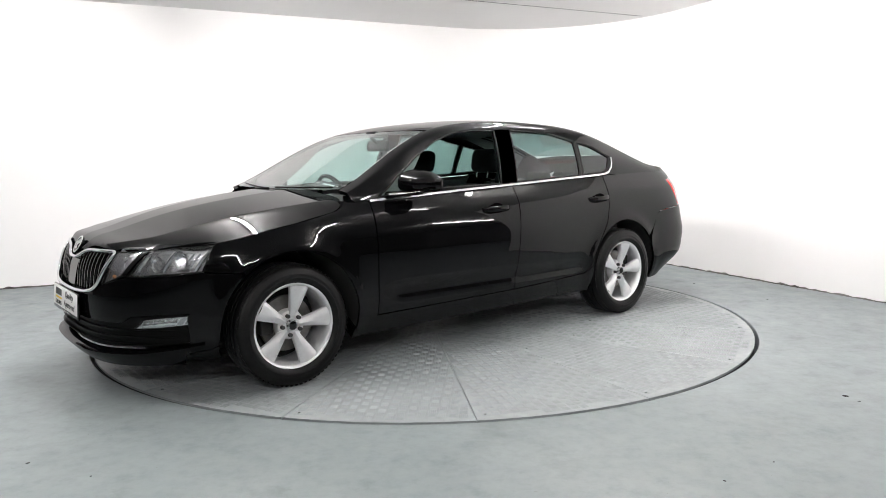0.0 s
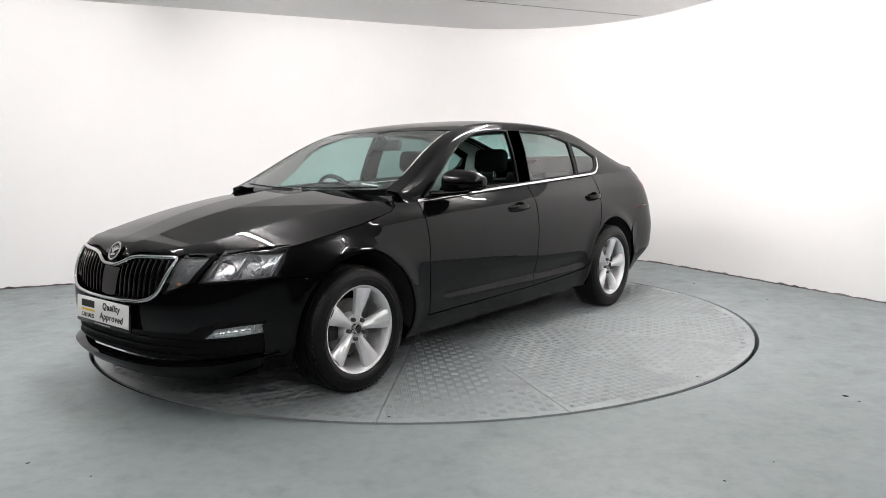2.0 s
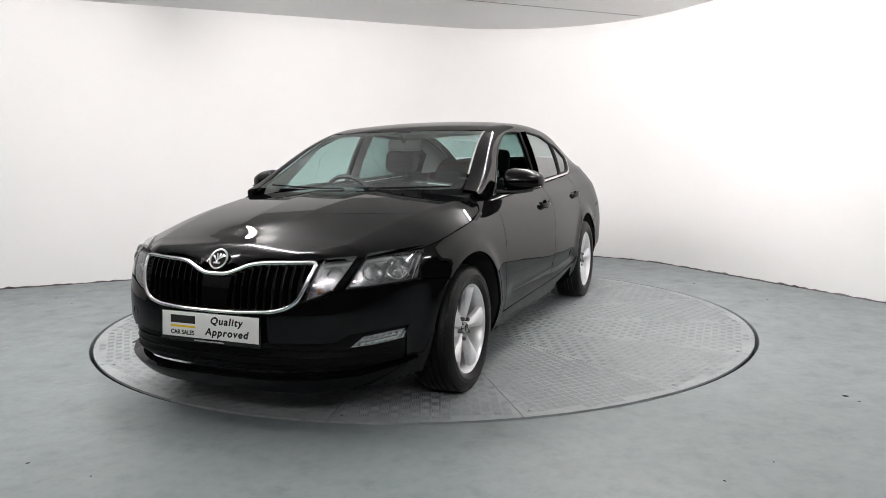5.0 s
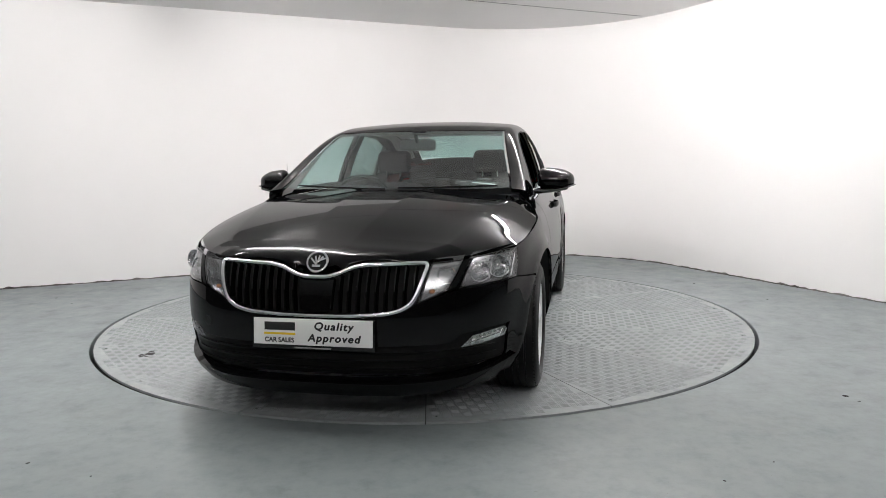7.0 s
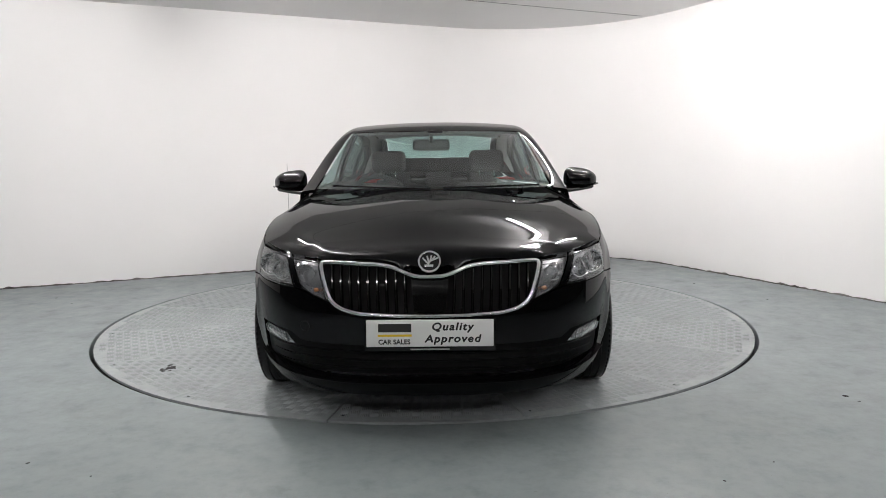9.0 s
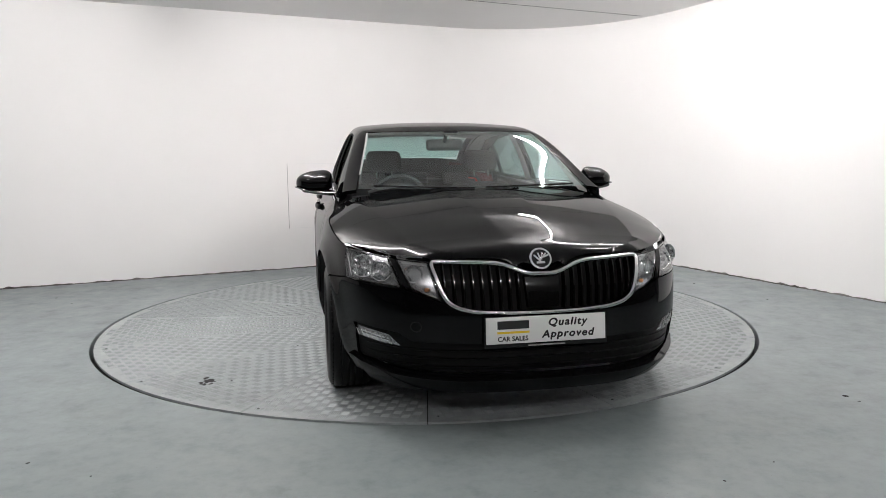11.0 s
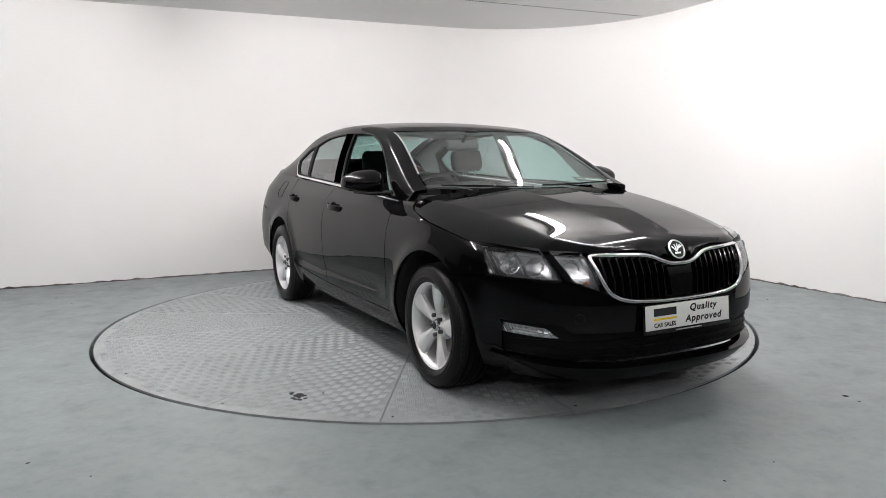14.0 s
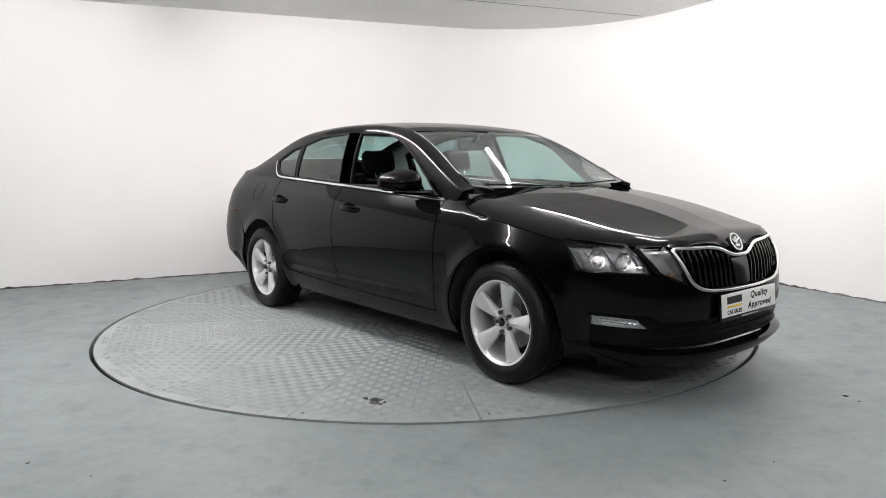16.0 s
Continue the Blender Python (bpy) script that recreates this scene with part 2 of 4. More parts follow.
def wall_piece(name, pts, thick=0.2, label=""):
    ins = []
    for i, p in enumerate(pts):
        d = (pts[min(i + 1, len(pts) - 1)] - pts[max(i - 1, 0)]).normalized()
        ins.append(Vector((-d.y, d.x)))
    v, f = [], []
    for p, n in zip(pts, ins):
        q = p + n * thick
        v += [(p.x, p.y, 0), (p.x, p.y, CEIL + 0.1), (q.x, q.y, 0), (q.x, q.y, CEIL + 0.1)]
    for i in range(len(pts) - 1):
        a, b = 4 * i, 4 * i + 4
        f += [(a, b, b + 1, a + 1), (a + 2, a + 3, b + 3, b + 2), (a + 1, b + 1, b + 3, a + 3), (a, a + 2, b + 2, b)]
    n = 4 * (len(pts) - 1)
    f += [(0, 1, 3, 2), (n, n + 2, n + 3, n + 1)]
    me = mesh_from(name, v, f)
    me.set_sharp_from_angle(angle=radians(30))
    return setting(name, me, WALL, label, "wall")


wall_piece("wall_curved", WALLS, label="white painted wall with a wide rounded corner")
# hall added unseen behind the camera, its darkness put into the wall colour
HALL = [WALLS[-1], Vector((9.0, -0.85)), Vector((9.0, -12.0)), Vector((-11.5, -12.0)), WALLS[0]]
for i, name in enumerate(("wall_hall_east", "wall_hall_side", "wall_hall_back", "wall_hall_west")):
    ob = wall_piece(name, [HALL[i], HALL[i + 1]], label="unseen wall closing the hall, coloured dark for its lack of light")
    ob.data.materials[0] = HALLDARK

def dirt_joint():
    """A strip of grime, of uneven height, where the curved wall meets the floor."""
    m, nt, b = nodes_of("joint_grime")
    nt.links.new(ramp(nt, noisy(nt, 3.0, 6, 0.7), [(0.35, (0.035, 0.03, 0.028)), (0.6, (0.16, 0.15, 0.145))]), b.inputs["Base Color"])
    b.inputs["Roughness"].default_value = 0.9
    rnd = random.Random(8)
    fine = []
    for p, q in zip(WALLS, WALLS[1:]):
        n = max(1, round((q - p).length / 0.05))
        fine += [p.lerp(q, k / n) for k in range(n)]
    v, f = [], []
    for i, p in enumerate(fine):
        d = (fine[min(i + 1, len(fine) - 1)] - fine[max(i - 1, 0)]).normalized()
        q = p + Vector((d.y, -d.x)) * rnd.uniform(0.004, 0.012)
        h = rnd.uniform(0.006, 0.016) + (0.010 if rnd.random() < 0.08 else 0)
        v += [(p.x, p.y, h), (q.x, q.y, h * 0.4), (q.x, q.y, 0.0)]
    for i in range(len(fine) - 1):
        a, b2 = 3 * i, 3 * i + 3
        f += [(a, b2, b2 + 1, a + 1), (a + 1, b2 + 1, b2 + 2, a + 2)]
    setting("trim_wall_foot", mesh_from("trim_wall_foot", v, f), m, "thin dark line of grime along the foot of the wall", "trim")


dirt_joint()

R_DISC, R_HOLE, SEG = 2.262, 2.284, 192


def build_floor():
    v, f = [], []
    for k in range(SEG):
        w = 2 * math.pi * k / SEG
        c, s = math.cos(w), math.sin(w)
        far = 14.0 / max(abs(c), abs(s))
        v += [(R_HOLE * c, R_HOLE * s, -0.16), (R_HOLE * c, R_HOLE * s, -0.004), ((R_HOLE + 0.004) * c, (R_HOLE + 0.004) * s, 0)]
        v += [(3.2 * c, 3.2 * s, 0), (far * c, far * s, 0)]
    for k in range(SEG):
        a, b = 5 * k, 5 * ((k + 1) % SEG)
        for j in range(4):
            f.append((a + j, b + j, b + j + 1, a + j + 1))
    me = mesh_from("floor", v, f)
    me.set_sharp_from_angle(angle=radians(30))
    setting("floor", me, FLOORPAINT, "grey-blue painted concrete floor with scuffs and specks", "floor")
    pit = [(0, 0, -0.16)] + [(2.4 * math.cos(2 * math.pi * k / 48), 2.4 * math.sin(2 * math.pi * k / 48), -0.16) for k in range(48)]
    setting("pit_bottom", mesh_from("pit_bottom", pit, [(0, 1 + k, 1 + (k + 1) % 48) for k in range(48)]), UNDER, "dark pit under the turntable", "floor")


build_floor()


def build_ceiling():
    bm = box(0, -3, CEIL + 0.08, 26, 26, 0.16)
    ob = part("ceiling", bm, CEILPAINT, None, "", False)
    tagged(ob, "light grey painted flat ceiling with a fine joint", "ceiling", kind="structure")
    a, b = Vector((-0.6, 1.35, 0)), Vector((2.35, 2.62, 0))
    d = (b - a).normalized()
    bm = sweep([a + Vector((0, 0, CEIL - 0.001)) - d, b + Vector((0, 0, CEIL - 0.001))], [(-0.003, -0.001), (0.003, -0.001), (0.003, 0.004), (-0.003, 0.004)])
    tagged(part("ceiling_trim", bm, PLASTIC, None, "", False), "thin dark joint line across the ceiling", "joint", kind="structure")


build_ceiling()


# ---- fluorescent lamps ----
def batten(x, y, z, heading, length=1.5):
    root = new("fluorescent_lamp")
    root.matrix_basis = pose(x, y, z, 0, 0, heading)
    tagged(root, "white fluorescent batten lamp with a bare tube on the ceiling, out of view", "ceiling lamp", "fluorescent lamps")
    part("housing", box(0, 0, -0.025, length + 0.04, 0.07, 0.05, 0.006), BATTEN, root)
    bm = lathe([(0, -length / 2), (0.019, -length / 2), (0.019, length / 2), (0, length / 2)], 12)
    bmesh.ops.rotate(bm, verts=bm.verts, matrix=Matrix.Rotation(math.pi / 2, 3, "Z"))
    bmesh.ops.translate(bm, verts=bm.verts, vec=(0, 0, -0.075))
    part("tube", bm, TUBE, root)
    for e in (-1, 1):
        part("tube_holder", box(e * (length / 2 + 0.008), 0, -0.06, 0.016, 0.03, 0.05, 0.003), BATTEN, root)


TILT = math.degrees(math.atan2(0.395, 0.919))
# the lamps at (-2.8, -2.0) and beyond y = -6 are added as fill light
for x, y, a, length in ((-1.62, 0.15, TILT - 90, 1.5), (-1.02, -1.24, TILT - 90, 1.5), (1.28, 0.42, TILT - 90, 1.5), (1.95, 0.30, TILT + 12, 0.6), (6.0, -2.0, TILT, 1.5), (-2.8, -2.0, TILT, 1.5), (1.75, -1.25, TILT, 0.6), (2.8, -2.8, 135, 0.9), (-1.3, -6.3, TILT, 1.5), (1.7, -6.6, TILT, 1.5)):
    batten(x, y, CEIL, a, length)


# ---- turntable ----
def build_turntable():
    root = new("turntable")
    tagged(root, "round steel turntable with worn grey painted tread plates", "turntable")
    first = 12.8
    rim = lathe([(R_DISC - 0.05, -0.012), (R_DISC - 0.002, -0.012), (R_DISC, -0.016), (R_DISC, -0.1), (0.0, -0.1)], SEG, "Z")
    part("rim", rim, UNDER, root, "dark steel rim")
    r_in, per = 0.62, 14
    me = None
    for s in range(16):
        if me is None:
            gap = 0.0022
            half = math.pi / 16
            def at(r, w):
                lim = half - gap / r
                return (r * math.cos(w * lim), r * math.sin(w * lim))
            outer = [at(R_DISC - 0.001, -1 + 2 * k / per) for k in range(per + 1)]
            inner = [at(r_in, 1 - 2 * k / 4) for k in range(5)]
            ring = outer + inner
            n = len(ring)
            vv = [(x, y, 0) for x, y in ring] + [(x, y, -0.012) for x, y in ring]
            ff = [tuple(range(n))] + [(i, i + n, (i + 1) % n + n, (i + 1) % n) for i in range(n)]
            me = mesh_from("plate", vv, ff, False)
            me.materials.append(DISCPAINT)
        put("plate", me, None, root, at=pose(0, 0, 0, 0, 0, first + 22.5 * s + 11.25))
    part("centre_plate", lathe([(0, 0), (r_in - 0.004, 0), (r_in - 0.004, -0.012)], 64, "Z"), DISCPAINT, root)
    # raised tread bars, alternating in direction, laid sector by sector
    v, f = [], []
    pitch = 0.047
    for s in range(16):
        w0 = radians(first + 22.5 * s + 11.25)
        c0, s0 = math.cos(w0), math.sin(w0)
        for i in range(int(0.2 / pitch), int(R_DISC / pitch) + 1):
            for j in range(-10, 11):
                x, y = i * pitch, j * pitch
                r, w = math.hypot(x, y), math.atan2(y, x)
                if r > R_DISC - 0.05 or abs(w) > math.pi / 16 - 0.018 / max(r, 0.05) or r < 0.25:
                    continue
                d = math.pi / 2 * ((i + j) % 2)
                cx, cy = x * c0 - y * s0, x * s0 + y * c0
                a, b, h = 0.0195, 0.0031, 0.0017
                cd, sd = math.cos(d + w0), math.sin(d + w0)
                for off in (-0.0176, -0.0088, 0.0, 0.0088, 0.0176):
                    k = len(v)
                    for u, t, z in ((-a, off - b, 0.0001), (a, off - b, 0.0001), (a, off + b, 0.0001), (-a, off + b, 0.0001), (-a * 0.7, off, h), (a * 0.7, off, h)):
                        v.append((cx + u * cd - t * sd, cy + u * sd + t * cd, z))
                    f += [(k, k + 1, k + 5, k + 4), (k + 2, k + 3, k + 4, k + 5), (k + 1, k + 2, k + 5), (k + 3, k, k + 4)]
    tread = put("tread", mesh_from("tread", v, f, False), DISCPAINT, root)
    tread["kind"] = "stuff"
    # bolts near the joints
    bolt = None
    for s in range(16):
        for r in (2.19, 2.19, 1.2):
            w = radians(first + 22.5 * s) + (0.022 if r > 2 else 0.04)
            if bolt is None:
                bolt = part("bolt", lathe([(0, 0.0016), (0.006, 0.0016), (0.008, 0.0001)], 8, "Z"), UNDER, root)
                bolt.location = (r * math.cos(w), r * math.sin(w), 0)
            else:
                put("bolt", bolt.data, None, root, at=pose(r * math.cos(w), r * math.sin(w), 0))
    return root


turntable = build_turntable()


def lump(name, size, seed, parent, at, material, label="", squash=0.12):
    """A small flattened uneven piece of dirt."""
    rnd = random.Random(seed)
    bm = bmesh.new()
    bmesh.ops.create_icosphere(bm, subdivisions=2, radius=1)
    for v in bm.verts:
        n = 1 + 0.45 * noise.noise(v.co * 1.7 + Vector((seed * 3.1, 0, 0))) + rnd.uniform(-0.12, 0.12)
        v.co = Vector((v.co.x * n * size, v.co.y * n * size * 0.7, max(v.co.z, -0.02) * size * squash))
    return part(name, bm, material, parent, label, at=at)


dirt_rnd = random.Random(4)
for k in range(22):
    d, w = dirt_rnd.uniform(0, 0.07), dirt_rnd.uniform(0, 6.28)
    lump("dirt_smear", dirt_rnd.uniform(0.005, 0.019), k, turntable, pose(1.382 + d * math.cos(w), -1.411 + d * 0.6 * math.sin(w), 0.0015, 0, 0, dirt_rnd.uniform(0, 180)), SHUT)
lump("dirt_smear", 0.008, 20, turntable, pose(1.40, -1.29, 0.0015), SHUT)


def crumb(x, y, size, seed, mat):
    ob = lump("debris", size, seed, None, pose(x, y, 0.0006, 0, 0, seed * 40), mat, squash=0.25)
    tagged(ob, "small dark crumb of dirt on the painted floor", "debris", "crumbs on the floor")


for k, (x, y, s) in enumerate(((2.0, -2.02, 0.016), (2.02, -2.1, 0.007), (1.3, -2.75, 0.006), (-1.55, -2.62, 0.008), (-1.9, -2.25, 0.006), (-2.3, -1.7, 0.007), (-2.95, 0.65, 0.010), (2.45, 1.15, 0.012), (2.75, 0.35, 0.010), (1.05, -2.9, 0.007), (-0.5, -3.0, 0.006), (-3.2, 0.9, 0.012), (1.75, -2.95, 0.006), (-1.25, -2.75, 0.006))):
    crumb(x, y, s, 30 + k, SHUT)
# faint outline of a hatch on the wall
m = Matrix.Translation((-1.47, 2.4535, 0)) @ pose(0, 0, 0, 0, 0, TILT)
for cx, cz, sx, sz in ((0.0, 0.78, 0.004, 0.69), (0.32, 1.125, 0.64, 0.004), (0.12, 0.44, 0.24, 0.004)):
    tagged(part("wall_trim", box(cx, -0.003, cz, sx, 0.004, sz), BATTEN if sx > 0.1 else GREYINK, None, smooth=False, at=m), "thin raised edge of a hatch painted like the wall", "trim", kind="structure")


# ---- the car: its surfaces, in its own space (x forward, y to its left, ground at z = 0) ----
NOSE = Spline((0.17, 2.12), (0.21, 2.165), (0.25, 2.195), (0.30, 2.20), (0.35, 2.190), (0.40, 2.192), (0.46, 2.193), (0.50, 2.192), (0.565, 2.183), (0.62, 2.172), (0.67, 2.152), (0.72, 2.118), (0.76, 2.07), (0.82, 1.97), (0.90, 1.75), (1.0, 1.45))
TAIL = Spline((0.17, -2.12), (0.24, -2.20), (0.34, -2.33), (0.42, -2.385), (0.5, -2.405), (0.60, -2.405), (0.64, -2.385), (0.75, -2.36), (0.93, -2.345), (1.0, -2.335), (1.04, -2.315), (1.08, -2.25))
FLANK = Spline((0.16, 0.795), (0.22, 0.832), (0.27, 0.856), (0.32, 0.872), (0.37, 0.884), (0.45, 0.889), (0.62, 0.893), (0.74, 0.883), (0.84, 0.856), (0.90, 0.835), (1.0, 0.80))
BELT_Y = Spline((1.3, 0.725), (1.05, 0.762), (0.82, 0.786), (0.3, 0.775), (-0.3, 0.755), (-0.9, 0.732), (-1.4, 0.712), (-1.9, 0.70), (-2.3, 0.69))
N_PLAN, X_FRONT, X_REAR, N_REAR = 3.0, 1.0, -1.68, 3.9
HUB_X, HUB_Z, ARCH_R = 1.343, 0.328, 0.372


def belt_z(x):
    return 0.963 - 0.048 * max(x, -1.3) + (0.02 * smoothstep(-1.3, -2.3, x) if x < -1.3 else 0)


def crease_z(x):
    return 0.876 - 0.022 * x


def base_y(x, z):
    zc, zb = crease_z(x), belt_z(x)
    taper = 1 - 0.035 * smoothstep(-0.2, -1.5, x)
    lo, edge = FLANK(z) * taper, FLANK(zc) * taper
    top = edge + (BELT_Y(x) - edge) * (z - zc) / (zb - zc)
    d = lo - top
    k = 0.010
    y = 0.5 * (lo + top - math.sqrt(d * d + k * k))
    for hx in (HUB_X, -HUB_X):
        r = math.hypot(x - hx, z - HUB_Z)
        y += 0.016 * math.exp(-((r - ARCH_R) / 0.055) ** 2)
    y -= 0.07 * smoothstep(-1.72, -2.1, x) * smoothstep(0.42, 0.22, z) if x < -1.7 else 0
    # the hollow along the doors' foot
    y -= 0.017 * math.exp(-((z - 0.405) / 0.042) ** 2) * smoothstep(0.86, 0.66, x) * smoothstep(-0.98, -0.8, x)
    return y


def side_y(x, z):
    y = base_y(x, z)
    if x > X_FRONT:
        y *= max(1 - ((x - X_FRONT) / (NOSE(z) - X_FRONT)) ** N_PLAN, 0.001) ** (1 / N_PLAN)
    elif x < X_REAR:
        y *= max(1 - ((X_REAR - x) / (X_REAR - TAIL(z))) ** N_REAR, 0.001) ** (1 / N_REAR)
    return y


def side(sign):
    return lambda x, z: (x, sign * side_y(x, z), z)


FSCALE = 1.1


def front(u, z):
    """Round the nose: u is an angle from the middle, times FSCALE."""
    w = max(min(abs(u) / FSCALE, math.pi / 2), 1e-4)
    s = 1 if u >= 0 else -1
    x = X_FRONT + (NOSE(z) - X_FRONT) * math.cos(w) ** (2 / N_PLAN)
    return (x, s * base_y(x, z) * math.sin(w) ** (2 / N_PLAN), z)


def fy(y, z):
    """The place on the nose at the distance y from the middle."""
    s = 1 if y >= 0 else -1
    lo, hi = 0.0, math.pi / 2
    for _ in range(40):
        mid = (lo + hi) / 2
        if front(mid * FSCALE, z)[1] < abs(y):
            lo = mid
        else:
            hi = mid
    return (s * lo * FSCALE, z)


def fx(x, z):
    c = max(min((x - X_FRONT) / (NOSE(z) - X_FRONT), 1), 0) ** (N_PLAN / 2)
    return (math.acos(c) * FSCALE, z)


def back(u, z):
    w = max(min(abs(u) / FSCALE, math.pi / 2), 1e-4)
    s = 1 if u >= 0 else -1
    x = X_REAR + (TAIL(z) - X_REAR) * math.cos(w) ** (2 / N_REAR)
    return (x, s * base_y(x, z) * math.sin(w) ** (2 / N_REAR), z)


def bx(x, z):
    c = max(min((X_REAR - x) / (X_REAR - TAIL(z)), 1), 0) ** (N_REAR / 2)
    return (math.acos(c) * FSCALE, z)


HOOD_Z = Spline((2.15, 0.69), (2.12, 0.728), (2.0, 0.790), (1.8, 0.850), (1.5, 0.918), (1.2, 0.962), (0.9, 0.995))
HOOD_EDGE = Spline((2.06, 0.721), (1.9, 0.737), (1.713, 0.755), (1.5, 0.797), (1.3, 0.834), (1.05, 0.880), (0.9, 0.91), (2.095, 0.714), (2.12, 0.704), (2.14, 0.69))


HOOD_SIDE = Spline(*[(x, side_y(x, HOOD_EDGE(x))) for x in (0.95, 1.05, 1.2, 1.35, 1.5, 1.62, 1.70)], (1.80, 0.725), (1.92, 0.615), (2.0, 0.538), (2.06, 0.458), (2.09, 0.34), (2.106, 0.23), (2.12, 0.12))


def hood(x, y):
    ze, ye = HOOD_EDGE(x), max(HOOD_SIDE(x), 0.1)
    ys, zh = min(0.71 - 0.20 * (x - 0.96), 0.84 * ye), HOOD_Z(x)
    crown = 0.046 * smoothstep(2.14, 1.6, x) + 0.25 * (zh - ze) * smoothstep(1.6, 2.14, x)

    yr = 0.186 - 0.095 * (x - 1.1)

    def across(v):
        if v < ys:
            return zh - crown * (0.1 * (v / ys) ** 2 + 0.9 * max(v - yr, 0) / (ys - yr))
        k = (v - ys) / (ye - ys)
        return zh - crown - (zh - crown - ze) * (0.55 * k + 0.45 * k * k)
    z = sum(across(abs(abs(y) + d)) * w for d, w in ((-0.008, 1), (-0.004, 2), (0, 3), (0.004, 2), (0.008, 1))) / 9
    return (x, y, z)


RAIL_Y = Spline((1.10, 0.775), (0.93, 0.752), (0.6, 0.682), (0.314, 0.628), (0.0, 0.602), (-0.32, 0.596), (-0.8, 0.588), (-1.2, 0.585), (-1.5, 0.59), (-1.9, 0.63), (-2.3, 0.675))
RAIL_Z = Spline((1.10, 0.925), (0.93, 0.985), (0.6, 1.165), (0.314, 1.300), (0.0, 1.368), (-0.32, 1.388), (-0.8, 1.380), (-1.2, 1.335), (-1.5, 1.250), (-1.8, 1.140), (-1.95, 1.092), (-2.1, 1.070), (-2.28, 1.05))
TOP_Z = Spline((1.10, 0.955), (1.02, 0.99), (0.93, 1.032), (0.6, 1.190), (0.30, 1.326), (0.2, 1.358), (0.0, 1.394), (-0.32, 1.420), (-0.8, 1.414), (-1.2, 1.372), (-1.5, 1.308), (-1.85, 1.185), (-2.0, 1.125), (-2.1, 1.098), (-2.28, 1.07))


def cabin(sign):
    """The greenhouse by (x, v): v from 0 at the belt over 1 at the rail's foot and 1.3 behind its bend to 2 on the middle line."""

    def at(x, v):
        yb, zb = BELT_Y(x), belt_z(x)
        if x < X_REAR:
            yb = side_y(x, zb)
        ry, rz, tz = RAIL_Y(x), RAIL_Z(x), TOP_Z(x)
        if x < -1.6:
            ry = min(ry, yb - 0.02)
        rz = max(rz, zb + 0.005)

        def lower(k):
            bulge = 0.016 * min(1, (rz - zb) / 0.25) * math.sin(math.pi * min(k, 1))
            return Vector((yb + (ry - yb) * k + bulge, zb + (rz - zb) * k))

        def upper(y):
            return Vector((y, tz - (tz - rz) * (abs(y) / ry) ** 2.3))
        if v <= 1:
            q = lower(0.90 * v)
        elif v >= 1.3:
            q = upper(ry * 0.90 * (2 - v) / 0.7)
        else:
            k = (v - 1) / 0.3
            a, c, b = lower(0.90), Vector((ry, rz)), upper(ry * 0.90)
            q = a * (1 - k) ** 2 + c * 2 * k * (1 - k) + b * k * k
        return (x, sign * q.x, q.y)
    return at


def rail_v(z, x):
    """v on the side at the height z."""
    zb, rz = belt_z(x), RAIL_Z(x)
    return (z - zb) / (rz - zb) / 0.90


def top_v(y, x):
    return 2 - 0.7 * abs(y) / (RAIL_Y(x) * 0.90)


def arc_pts(hx, a0, a1, n=18, r=ARCH_R):
    return [(hx + r * math.cos(radians(a0 + (a1 - a0) * k / n)), HUB_Z + r * math.sin(radians(a0 + (a1 - a0) * k / n))) for k in range(n + 1)]


DOOR_FRONT = [(0.838, 0.305), (0.842, 0.45), (0.842, 0.70), (0.838, 0.86), (0.826, 0.918)]
DOOR_MID = [(-0.205, 0.322), (-0.225, 0.50), (-0.252, 0.72), (-0.282, 0.90), (-0.30, 0.972)]
DOOR_REAR = [(-0.90, 0.352), (-0.955, 0.40), (-1.0, 0.48), (-1.06, 0.585), (-1.145, 0.70), (-1.195, 0.80), (-1.225, 0.90), (-1.25, 0.985), (-1.26, 1.018)]
GAP = 0.0035


def shifted(pts, dx):
    return [(x + dx, z) for x, z in pts]


